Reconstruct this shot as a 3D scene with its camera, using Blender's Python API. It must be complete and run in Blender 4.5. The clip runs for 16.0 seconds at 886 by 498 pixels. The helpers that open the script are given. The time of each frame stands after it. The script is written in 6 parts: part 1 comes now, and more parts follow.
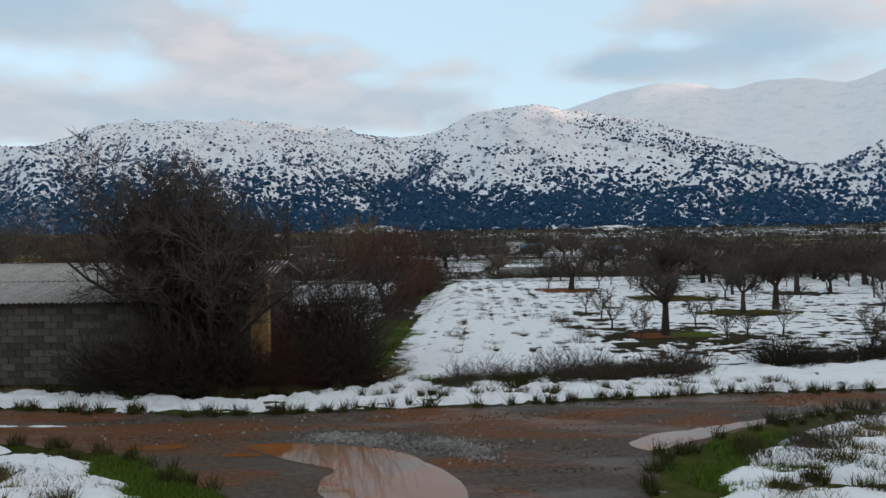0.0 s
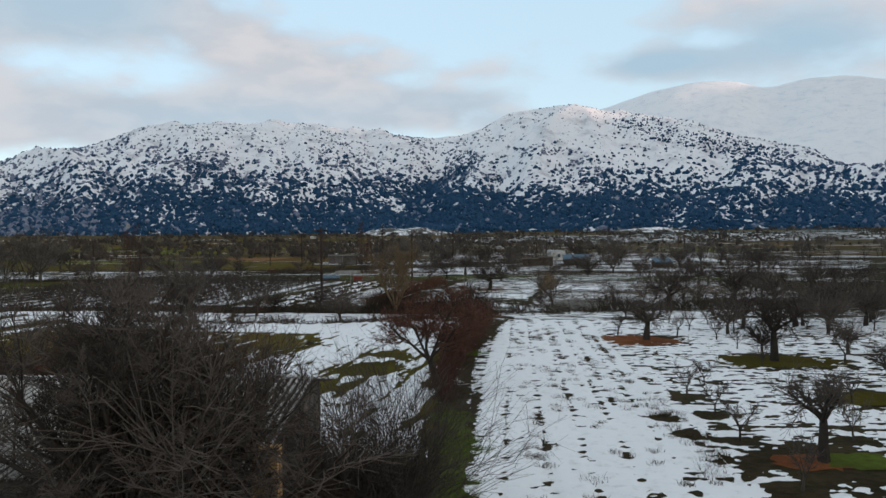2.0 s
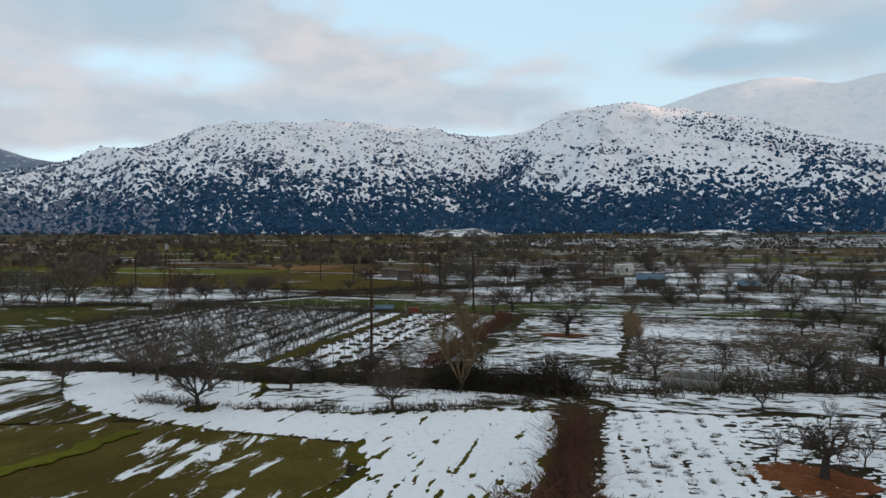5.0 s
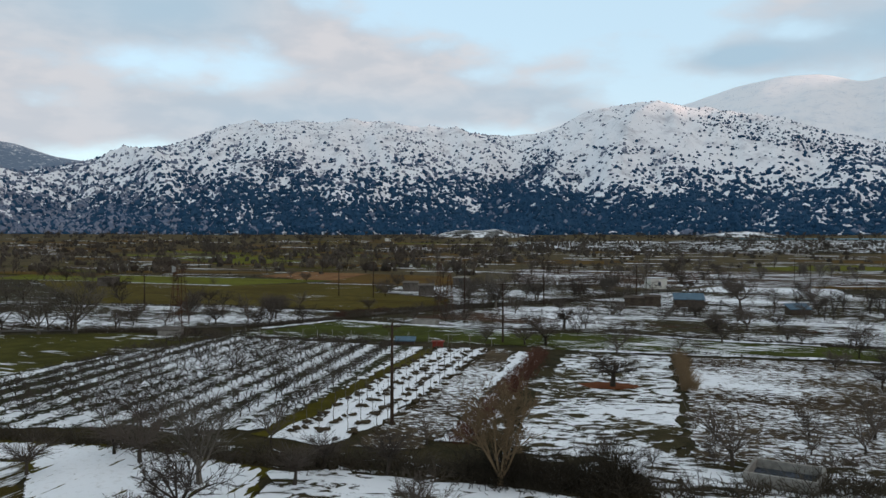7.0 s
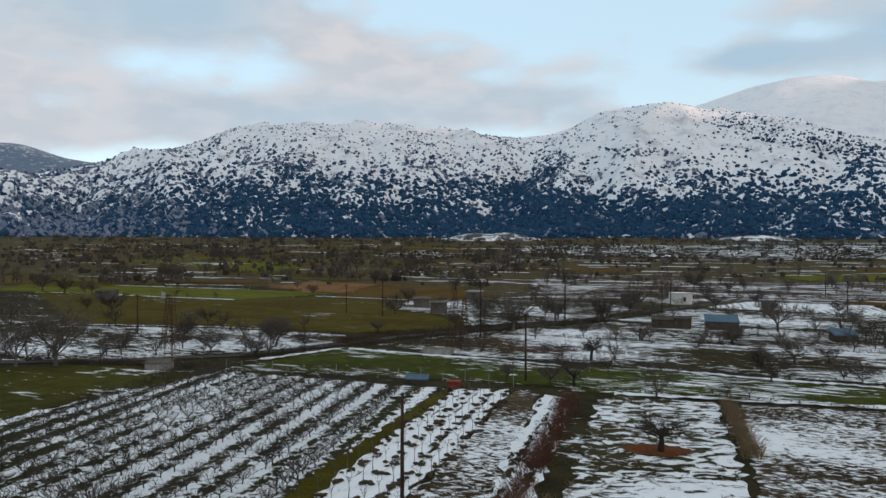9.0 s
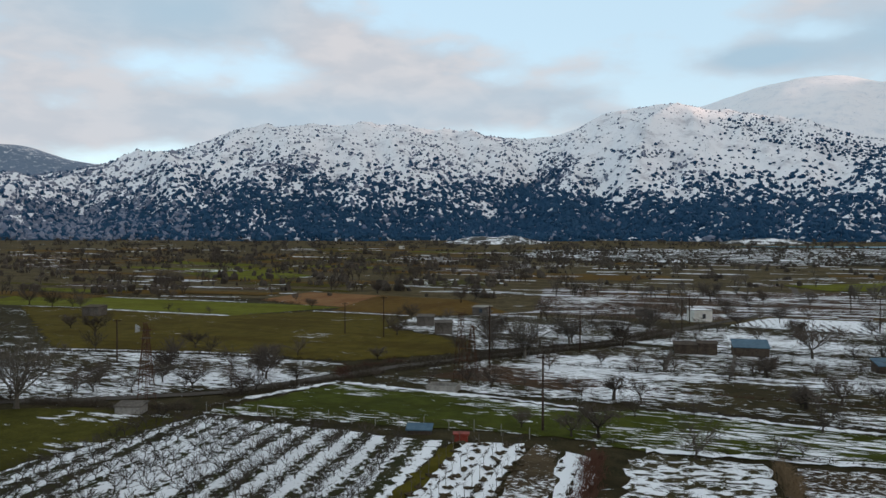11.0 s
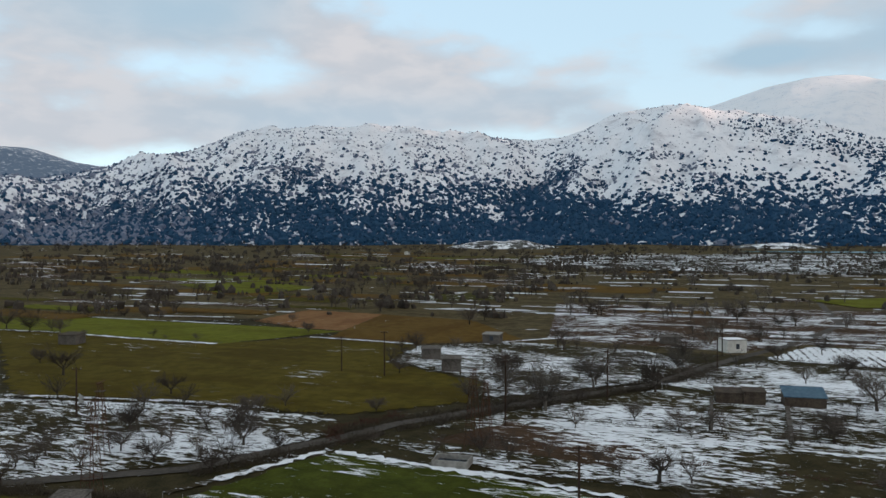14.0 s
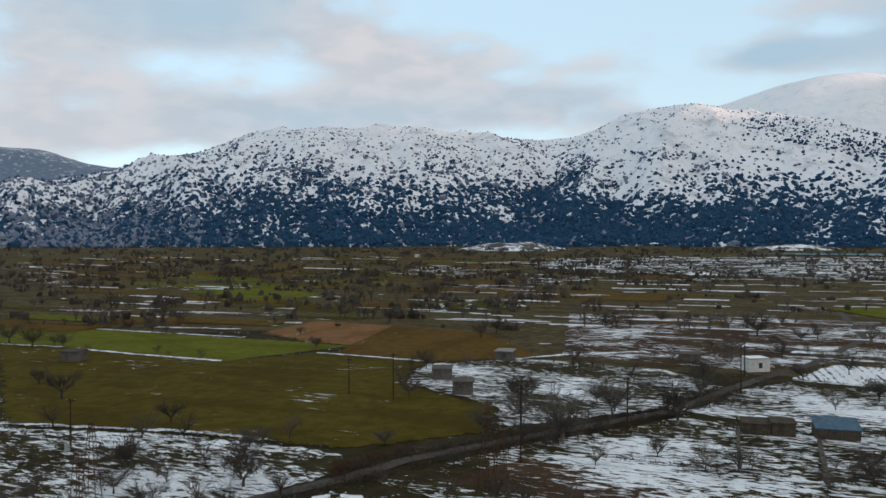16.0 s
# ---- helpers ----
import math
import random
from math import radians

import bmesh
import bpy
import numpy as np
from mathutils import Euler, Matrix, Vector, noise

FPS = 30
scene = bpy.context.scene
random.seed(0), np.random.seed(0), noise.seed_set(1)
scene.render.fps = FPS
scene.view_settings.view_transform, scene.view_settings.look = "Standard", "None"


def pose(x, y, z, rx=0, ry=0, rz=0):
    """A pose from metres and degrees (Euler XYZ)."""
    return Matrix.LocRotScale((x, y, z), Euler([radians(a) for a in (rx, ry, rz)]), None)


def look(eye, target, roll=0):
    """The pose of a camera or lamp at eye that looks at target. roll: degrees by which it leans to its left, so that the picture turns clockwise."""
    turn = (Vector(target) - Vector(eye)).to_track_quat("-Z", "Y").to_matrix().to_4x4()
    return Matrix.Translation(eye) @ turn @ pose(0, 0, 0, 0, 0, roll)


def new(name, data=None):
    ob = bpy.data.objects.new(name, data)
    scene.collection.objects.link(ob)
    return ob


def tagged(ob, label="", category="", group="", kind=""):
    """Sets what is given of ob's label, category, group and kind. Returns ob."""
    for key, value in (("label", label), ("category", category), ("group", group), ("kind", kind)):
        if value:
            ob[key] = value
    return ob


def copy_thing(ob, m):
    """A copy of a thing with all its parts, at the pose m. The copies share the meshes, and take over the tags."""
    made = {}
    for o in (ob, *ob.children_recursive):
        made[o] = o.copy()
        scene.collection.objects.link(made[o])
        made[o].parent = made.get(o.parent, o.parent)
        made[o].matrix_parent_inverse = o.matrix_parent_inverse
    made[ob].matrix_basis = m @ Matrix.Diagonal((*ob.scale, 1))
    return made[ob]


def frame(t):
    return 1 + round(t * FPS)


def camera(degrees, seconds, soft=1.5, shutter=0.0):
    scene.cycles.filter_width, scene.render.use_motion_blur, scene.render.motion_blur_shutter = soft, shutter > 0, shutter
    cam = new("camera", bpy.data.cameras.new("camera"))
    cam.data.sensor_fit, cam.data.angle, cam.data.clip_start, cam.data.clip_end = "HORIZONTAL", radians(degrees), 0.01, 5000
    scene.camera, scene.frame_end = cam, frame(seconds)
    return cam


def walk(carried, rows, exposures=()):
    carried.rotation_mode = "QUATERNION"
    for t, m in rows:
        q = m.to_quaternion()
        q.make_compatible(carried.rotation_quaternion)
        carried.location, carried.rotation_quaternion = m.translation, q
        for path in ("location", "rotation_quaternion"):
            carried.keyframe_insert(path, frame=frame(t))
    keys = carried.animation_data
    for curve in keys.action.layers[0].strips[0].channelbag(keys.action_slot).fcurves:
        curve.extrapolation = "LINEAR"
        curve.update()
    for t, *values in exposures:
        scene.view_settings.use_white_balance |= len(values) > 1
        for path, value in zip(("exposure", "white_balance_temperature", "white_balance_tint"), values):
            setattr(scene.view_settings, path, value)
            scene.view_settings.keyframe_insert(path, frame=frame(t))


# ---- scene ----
cam = camera(60.0, 16.0)
PATH = [
    (0, look((0.000, -0.000, 3.890), (0.000, 99.995, 2.847), -0.74)),
    (0.5, look((-0.209, 1.646, 4.482), (-1.398, 101.633, 3.416), -0.62)),
    (1, look((-0.459, 3.383, 5.111), (-2.805, 103.349, 4.035), -0.51)),
    (1.5, look((-0.814, 5.438, 5.851), (-4.271, 105.373, 4.742), -0.51)),
    (2, look((-1.226, 7.599, 6.579), (-5.800, 107.489, 5.576), -0.57)),
    (2.5, look((-1.522, 10.052, 7.352), (-7.410, 109.874, 6.339), -0.60)),
    (3, look((-1.909, 12.252, 8.096), (-9.065, 111.990, 7.046), -0.49)),
    (3.5, look((-2.318, 14.413, 8.858), (-10.717, 114.053, 7.766), -0.40)),
    (4, look((-2.736, 16.635, 9.601), (-12.276, 116.173, 8.464), -0.32)),
    (4.5, look((-3.189, 19.013, 10.225), (-13.777, 118.444, 9.061), -0.24)),
    (7, look((-5.694, 30.872, 14.981), (-19.840, 129.856, 13.507), 0.06)),
    (7.5, look((-6.353, 33.621, 15.736), (-20.916, 132.545, 14.311), 0.09)),
    (8, look((-6.880, 36.210, 16.610), (-21.838, 135.075, 15.193), 0.10)),
    (8.5, look((-7.407, 39.024, 17.411), (-22.686, 137.841, 16.040), 0.08)),
    (9, look((-8.010, 41.774, 18.225), (-23.487, 140.560, 16.879), 0.12)),
    (11.5, look((-10.562, 56.574, 22.467), (-26.666, 155.261, 21.240), 0.06)),
    (12, look((-11.162, 60.060, 23.349), (-27.302, 158.742, 22.178), 0.02)),
    (12.5, look((-11.704, 63.308, 24.266), (-27.844, 161.991, 23.160), -0.01)),
    (13, look((-12.342, 66.196, 25.207), (-28.429, 164.887, 24.091), 0.02)),
    (13.5, look((-12.856, 68.831, 26.057), (-29.220, 167.476, 24.895), 0.02)),
    (14, look((-13.217, 70.904, 26.978), (-30.009, 169.476, 25.760), 0.02)),
    (14.5, look((-13.588, 72.541, 27.983), (-30.773, 171.045, 26.726), 0.03)),
    (15, look((-13.849, 74.161, 28.839), (-31.418, 172.598, 27.580), -0.03)),
    (15.5, look((-14.142, 75.660, 29.710), (-31.992, 174.045, 28.429), -0.04)),
    (16, look((-14.405, 76.910, 30.638), (-32.511, 175.249, 29.323), -0.07)),
]
walk(cam, PATH, [(0, 0.0)])

# ---- light and sky ----
SUN_AZ, SUN_EL = radians(118), radians(4.5)      # clockwise from +y, above the horizon
world = bpy.data.worlds.new("world")
scene.world = world
world.use_nodes = True


def nodes_of(tree):
    tree.nodes.clear()

    def add(kind, **sets):
        n = tree.nodes.new(kind)
        for k, v in sets.items():
            if k == "props":
                for a, b in v.items():
                    if a == "operation":
                        n.operation = b
                    elif a == "data_type":
                        n.data_type = b
                    elif a == "blend_type":
                        n.blend_type = b
                    elif a == "feature":
                        n.feature = b
            else:
                n.inputs[int(k[1:])].default_value = v
        return n

    def link(a, i, b, j):
        tree.links.new(a.outputs[i], b.inputs[j])

    return add, link


def math_node(add, link, op, a, b, clamp=False):
    """a, b: a number or (node, output)."""
    n = add("ShaderNodeMath")
    n.operation, n.use_clamp = op, clamp
    for i, v in enumerate((a, b)):
        if v is None:
            continue
        if isinstance(v, tuple):
            link(v[0], v[1], n, i)
        else:
            n.inputs[i].default_value = v
    return (n, 0)


def ramp_node(add, link, src, lo, hi):
    n = add("ShaderNodeMapRange", i1=lo, i2=hi)
    n.interpolation_type = "SMOOTHSTEP"
    link(src[0], src[1], n, 0)
    return (n, 0)


def mix_node(add, link, fac, a, b):
    n = add("ShaderNodeMix")
    n.data_type = "RGBA"
    for i, v in ((0, fac), (6, a), (7, b)):
        if isinstance(v, tuple) and len(v) == 2:
            link(v[0], v[1], n, i)
        elif i == 0:
            n.inputs[0].default_value = v
        else:
            n.inputs[i].default_value = (*v, 1)
    return (n, 2)


def build_sky():
    add, link = nodes_of(world.node_tree)

    def op(kind, a, b=None, clamp=False):
        return math_node(add, link, kind, a, b, clamp)

    sky = add("ShaderNodeTexSky")
    sky.sky_type, sky.sun_disc = "NISHITA", False
    sky.sun_elevation, sky.sun_rotation = SUN_EL + 0.12, SUN_AZ
    sky.altitude, sky.air_density, sky.dust_density, sky.ozone_density = 800, 1.0, 0.6, 1.5
    tc = add("ShaderNodeTexCoord")
    sep = add("ShaderNodeSeparateXYZ")
    link(tc, 0, sep, 0)
    az = op("MULTIPLY", op("ARCTAN2", (sep, 0), (sep, 1)), 57.2958)
    el = op("MULTIPLY", op("ARCSINE", (sep, 2)), 57.2958)
    at = add("ShaderNodeCombineXYZ")
    link(az[0], 0, at, 0)
    link(op("MULTIPLY", el, 2.3)[0], 0, at, 1)
    big = noise_at(add, link, (at, 0), 0.085, 5.0, 0.50, 0.15)
    fine = noise_at(add, link, (at, 0), 0.26, 5.0, 0.52, 0.2)
    total = op("MULTIPLY", op("SUBTRACT", big, 0.5), 2.6)
    total = op("ADD", total, op("MULTIPLY", op("SUBTRACT", fine, 0.5), 1.5))
    blue = rosy = None
    for a, e, sa, se, amp, cold, warm in CLOUDS:
        u = op("DIVIDE", op("SUBTRACT", az, a), sa)
        v = op("DIVIDE", op("SUBTRACT", el, e), se)
        g = op("EXPONENT", op("MULTIPLY", op("ADD", op("MULTIPLY", u, u), op("MULTIPLY", v, v)), -1.0))
        total = op("ADD", total, op("MULTIPLY", g, amp))
        if cold:
            c = op("MULTIPLY", g, cold)
            blue = c if blue is None else op("ADD", blue, c)
        if warm:
            c = op("MULTIPLY", g, warm)
            rosy = c if rosy is None else op("ADD", rosy, c)
    overhead = ramp_node(add, link, el, 22, 50)
    total = op("ADD", total, op("MULTIPLY", overhead, 0.35))
    mask = ramp_node(add, link, total, -0.15, 1.0)
    tint = ramp_node(add, link, fine, 0.36, 0.66)
    cloud = mix_node(add, link, tint, CLOUD_DARK, CLOUD_LIGHT)
    cloud = mix_node(add, link, op("MINIMUM", blue, 1.0), cloud, CLOUD_BLUE)
    cloud = mix_node(add, link, op("MINIMUM", rosy, 1.0), cloud, CLOUD_ROSE)
    low = ramp_node(add, link, el, 16, 3)
    air = mix_node(add, link, low, AIR, AIR_LOW)
    high = ramp_node(add, link, el, 18, 65)
    air = mix_node(add, link, high, air, AIR_HIGH)
    nis = add("ShaderNodeVectorMath")
    nis.operation = "SCALE"
    nis.inputs[3].default_value = 0.35
    link(sky, 0, nis, 0)
    air = mix_node(add, link, 0.15, air, (nis, 0))
    # the sky is brightest and warmest low down on the side of the hidden sun
    side = op("ADD", op("MULTIPLY", (sep, 0), math.sin(SUN_AZ)), op("MULTIPLY", (sep, 1), math.cos(SUN_AZ)))
    glow = op("MULTIPLY", ramp_node(add, link, side, 0.05, 0.95), ramp_node(add, link, el, 50, 6))
    air = mix_node(add, link, glow, air, SUNWARD)
    grey = mix_node(add, link, high, cloud, CLOUD_HIGH)
    grey = mix_node(add, link, glow, grey, SUNWARD)
    col = mix_node(add, link, mask, air, grey)
    bg = add("ShaderNodeBackground", i1=SKY_STRENGTH)
    link(col[0], col[1], bg, 0)
    out = add("ShaderNodeOutputWorld")
    link(bg, 0, out, 0)


def noise_at(add, link, vec, scale, detail=6.0, rough=0.55, dist=0.0):
    n = add("ShaderNodeTexNoise", i2=scale, i3=detail, i4=rough, i8=dist)
    link(vec[0], vec[1], n, 0)
    return (n, 0)


SKY_STRENGTH = 1.0
AIR, AIR_LOW, AIR_HIGH = (0.59, 0.78, 0.90), (0.65, 0.79, 0.865), (0.59, 0.63, 0.63)
CLOUD_DARK, CLOUD_LIGHT, CLOUD_HIGH = (0.53, 0.58, 0.645), (0.665, 0.675, 0.71), (0.56, 0.565, 0.55)
CLOUD_BLUE, CLOUD_ROSE, SUNWARD = (0.42, 0.58, 0.71), (0.76, 0.69, 0.69), (1.18, 1.00, 0.90)
# cloud banks: bearing, height and half sizes in degrees, weight, how blue, how rosy
CLOUDS = [(-12, 12.0, 9, 3.2, 1.0, 0.1, 0.16), (-18, 14.5, 4, 2.2, 0.6, 0, 0.2), (-21, 8.6, 10, 2.0, 1.2, 0.45, 0), (-9, 9.3, 11, 1.3, 0.9, 0.3, 0), (-38, 10.5, 7, 3.2, 0.95, 0.1, 0.2), (-35, 7.2, 8, 1.6, 0.8, 0.2, 0.2),
          (-33, 15.6, 9, 2.8, 1.3, 0.5, 0), (-25, 17.5, 6, 2.5, 0.5, 0.5, 0), (-29, 12.4, 4.5, 1.3, -0.55, 0, 0), (-34, 8.9, 3, 0.7, -0.5, 0, 0), (-22, 12.5, 3, 1.3, -0.3, 0, 0), (-27, 14.8, 7, 2.0, 0.7, 0.35, 0),
          (-1, 10.6, 6, 0.9, 0.6, 0.5, 0), (2, 12.4, 5, 0.7, 0.45, 0.2, 0.2), (2, 16.8, 13, 2.6, -0.8, 0, 0), (4, 8.7, 4, 0.8, 0.6, 0.5, 0), (12.5, 12.4, 4.2, 1.1, 1.0, 1.0, 0), (9, 10.3, 4, 1.2, -0.4, 0, 0),
          (23, 13.2, 8, 2.6, 1.1, 1.0, 0), (13, 15.2, 5, 0.9, 0.5, 0.2, 0.2), (17, 13.6, 2.2, 0.6, -0.7, 0, 0), (24, 17.8, 10, 1.5, 1.3, -0.9, 1.1), (32, 14.6, 5, 1.2, 0.7, -0.4, 0.8)]
build_sky()
sun = new("sun", bpy.data.lights.new("sun", "SUN"))
sun.data.energy, sun.data.angle, sun.data.color = 4.0, radians(1.6), (1.0, 0.66, 0.52)
sun.matrix_world = look((math.sin(SUN_AZ) * 100, math.cos(SUN_AZ) * 100, 100 * math.tan(SUN_EL)), (0, 0, 0))


# ---- materials ----
def material(name):
    m = bpy.data.materials.new(name)
    m.use_nodes = True
    add, link = nodes_of(m.node_tree)
    b, out = add("ShaderNodeBsdfPrincipled"), add("ShaderNodeOutputMaterial")
    link(b, 0, out, 0)
    b.inputs["Specular IOR Level"].default_value = 0.12      # rough earth, bark and snow hardly gleam
    return m, add, link, b


def put_value(add, link, bsdf, socket, v):
    if isinstance(v, tuple) and len(v) == 2:
        link(v[0], v[1], bsdf, socket)
    else:
        bsdf.inputs[socket].default_value = v


def bump(add, link, bsdf, height, strength, distance):
    n = add("ShaderNodeBump", i0=strength, i1=distance)
    link(height[0], height[1], n, 3 if n.inputs[3].name == "Height" else 2)
    link(n, 0, bsdf, "Normal")


def coords(add, link, angle=0.0, scale=(1, 1, 1)):
    tc, mp, sc = add("ShaderNodeTexCoord"), add("ShaderNodeMapping"), add("ShaderNodeMapping")
    mp.inputs[2].default_value = (0, 0, angle)
    sc.inputs[3].default_value = scale
    link(tc, 3, mp, 0)
    link(mp, 0, sc, 0)
    return (sc, 0)


SNOW = (0.81, 0.825, 0.85)


def field_material(name, cover, ground_a, ground_b, angle=0.0, stretch=4.0, size=1.6, rows=0.0, soft=0.05, relief=0.08, depth=0.05):
    """Patchy snow over soil or grass. cover: share under snow; angle: the way of the furrows (degrees from +y, clockwise);
    stretch: how far patches are drawn out along them; size: metres across a patch; rows: furrow spacing."""
    m, add, link, b = material(name)
    b.inputs["Specular IOR Level"].default_value = 0.04
    ang = radians(angle)
    vec = coords(add, link, ang, (1, 1 / stretch, 1))
    flat = coords(add, link, ang)
    n1 = noise_at(add, link, vec, 1 / size, 9.0, 0.70, 0.7)
    n2 = noise_at(add, link, coords(add, link, ang, (1, 0.5, 1)), 0.07, 4.0, 0.6)
    f = math_node(add, link, "ADD", math_node(add, link, "MULTIPLY", n1, 0.60), math_node(add, link, "MULTIPLY", n2, 0.40))
    if rows:
        sep = add("ShaderNodeSeparateXYZ")
        link(flat[0], flat[1], sep, 0)
        wob = math_node(add, link, "MULTIPLY", noise_at(add, link, flat, 0.5, 2.0), 0.5)
        s = math_node(add, link, "SINE", math_node(add, link, "ADD", math_node(add, link, "MULTIPLY", (sep, 0), 2 * math.pi / rows), wob), None)
        f = math_node(add, link, "ADD", f, math_node(add, link, "MULTIPLY", s, depth))
    edge = 0.5 + (cover - 0.5) * 0.25
    mask = ramp_node(add, link, f, edge + 0.5 * soft, edge - 0.5 * soft)
    fine = noise_at(add, link, flat, 3.5, 8.0, 0.65)
    mid = noise_at(add, link, flat, 0.35, 5.0, 0.6)
    tone = ramp_node(add, link, math_node(add, link, "ADD", math_node(add, link, "MULTIPLY", fine, 0.5), math_node(add, link, "MULTIPLY", mid, 0.5)), 0.36, 0.64)
    soil = mix_node(add, link, tone, ground_a, ground_b)
    damp = ramp_node(add, link, noise_at(add, link, coords(add, link, ang, (1, 0.4, 1)), 0.09, 6.0, 0.65), 0.45, 0.62)
    soil = mix_node(add, link, math_node(add, link, "MULTIPLY", damp, 0.55), soil, (ground_a[0] * 0.8, ground_a[1] * 0.66, ground_a[2] * 0.6))
    dirty = mix_node(add, link, ramp_node(add, link, noise_at(add, link, vec, 0.9 / size, 5.0, 0.7), 0.52, 0.75), SNOW, (0.60, 0.62, 0.64))
    col = mix_node(add, link, mask, soil, dirty)
    link(col[0], col[1], b, 0)
    rough = add("ShaderNodeMapRange", i3=0.95, i4=0.55)
    link(mask[0], mask[1], rough, 0)
    link(rough, 0, b, "Roughness")
    h = math_node(add, link, "ADD", math_node(add, link, "MULTIPLY", mask, 0.7), math_node(add, link, "MULTIPLY", fine, 0.8))
    bump(add, link, b, h, 0.7, relief)
    return m


def plain_material(name, a, b_col, scale=2.0, rough=0.85, metal=0.0, relief=0.02, strength=0.5, detail=6.0):
    m, add, link, b = material(name)
    vec = coords(add, link)
    n = noise_at(add, link, vec, scale, detail, 0.6)
    big = noise_at(add, link, vec, scale * 0.13, 3.0, 0.5)
    mixd = math_node(add, link, "ADD", math_node(add, link, "MULTIPLY", n, 0.6), math_node(add, link, "MULTIPLY", big, 0.4))
    col = mix_node(add, link, ramp_node(add, link, mixd, 0.35, 0.65), a, b_col)
    link(col[0], col[1], b, 0)
    b.inputs["Roughness"].default_value, b.inputs["Metallic"].default_value = rough, metal
    bump(add, link, b, n, strength, relief)
    return m


def bark_material(name, a, b_col):
    """Bark and twigs; each tree a little lighter or darker than the next."""
    m, add, link, b = material(name)
    vec = coords(add, link)
    n = noise_at(add, link, vec, 6.0, 5.0, 0.6)
    info = add("ShaderNodeObjectInfo")
    f = math_node(add, link, "ADD", math_node(add, link, "MULTIPLY", n, 0.6), math_node(add, link, "MULTIPLY", (info, 5), 0.4))
    col = mix_node(add, link, ramp_node(add, link, f, 0.2, 0.8), a, b_col)
    link(col[0], col[1], b, 0)
    b.inputs["Roughness"].default_value = 0.9
    return m


GRASS_A, GRASS_B = (0.018, 0.036, 0.005), (0.052, 0.076, 0.010)
OLIVE_A, OLIVE_B = (0.038, 0.030, 0.006), (0.072, 0.054, 0.012)
SOIL_A, SOIL_B = (0.018, 0.013, 0.009), (0.055, 0.040, 0.025)
RED_A, RED_B = (0.075, 0.036, 0.020), (0.16, 0.075, 0.040)
DRY_A, DRY_B = (0.046, 0.034, 0.017), (0.10, 0.076, 0.042)

M_GROUND = field_material("rough_pasture", 0.16, (0.020, 0.018, 0.008), (0.055, 0.043, 0.020), 100, 1.7, 1.3, soft=0.03)
M_FAR = field_material("far_plain", 0.02, (0.040, 0.033, 0.014), (0.128, 0.096, 0.046), 100, 3.5, 2.2, soft=0.03)
M_SNOWFIELD = field_material("snow_with_furrows", 0.90, SOIL_A, (0.06, 0.055, 0.03), -3, 4.0, 0.8, rows=2.3)
M_ORCHARD_SNOW = field_material("orchard_snow", 0.50, (0.030, 0.028, 0.011), (0.072, 0.056, 0.028), 84, 2.2, 1.0, soft=0.025)
M_VERGE = field_material("verge_snow", 0.80, GRASS_A, (0.07, 0.06, 0.03), 90, 2.5, 0.9)
M_OLIVE = field_material("olive_field", 0.22, (0.036, 0.036, 0.005), (0.074, 0.066, 0.011), 100, 4.0, 1.6, soft=0.025)
M_OLIVE_BARE = field_material("bare_olive_field", -0.3, (0.046, 0.040, 0.004), (0.085, 0.070, 0.008), 100, 5.0, 2.5)
M_OLIVE_BIG = field_material("large_olive_field", 0.03, (0.052, 0.041, 0.004), (0.098, 0.072, 0.009), 100, 6.0, 1.2)
M_OLIVE_PART = field_material("part_snow_olive", 0.45, OLIVE_A, OLIVE_B, 7, 6.0, 1.8)
M_GREEN = field_material("green_field", 0.10, GRASS_A, GRASS_B, 104, 2.5, 1.2)
M_LIME = field_material("young_green_field", -0.3, (0.078, 0.088, 0.006), (0.136, 0.136, 0.014), 104, 6.0, 1.5)
M_GREEN_PART = field_material("part_snow_green", 0.34, (0.030, 0.038, 0.005), (0.066, 0.075, 0.010), 104, 5.0, 0.8, soft=0.025)
M_BROWN = field_material("ploughed_field", -0.1, (0.15, 0.074, 0.028), (0.23, 0.125, 0.055), 15, 5.0, 1.5)
M_RUST = field_material("rust_field", -0.1, (0.076, 0.044, 0.007), (0.125, 0.072, 0.015), 15, 5.0, 1.5)
M_REDSOIL = field_material("red_soil", 0.12, (0.11, 0.040, 0.016), (0.20, 0.075, 0.030), 0, 1.5, 1.0)
M_OLIVE_NEAR = field_material("streaked_olive_field", 0.30, (0.060, 0.050, 0.010), (0.105, 0.080, 0.018), 4, 4.0, 1.3, soft=0.025)
M_STUBBLE = field_material("snowy_stubble", 0.44, (0.036, 0.026, 0.014), (0.100, 0.073, 0.043), 100, 1.8, 0.5, soft=0.035)
M_WHITE = field_material("white_field", 0.74, SOIL_A, DRY_A, 7, 3.0, 0.8, rows=1.9, depth=0.05, soft=0.035)
M_HALF = field_material("half_snow_field", 0.43, (0.022, 0.019, 0.008), (0.062, 0.048, 0.022), 102, 3.0, 0.8, soft=0.025)
M_PLOT = field_material("snowy_plot", 0.54, (0.030, 0.028, 0.011), (0.072, 0.056, 0.028), 84, 1.8, 1.0, soft=0.025)
M_HALF_RED = field_material("half_snow_red_field", 0.32, (0.042, 0.025, 0.014), (0.085, 0.052, 0.031), 102, 3.2, 0.9, soft=0.025)
M_ROW_SNOW = field_material("orchard_row_snow", 0.54, (0.024, 0.027, 0.010), (0.052, 0.047, 0.024), 2, 1.4, 0.8, rows=3.1, depth=0.055, soft=0.03)
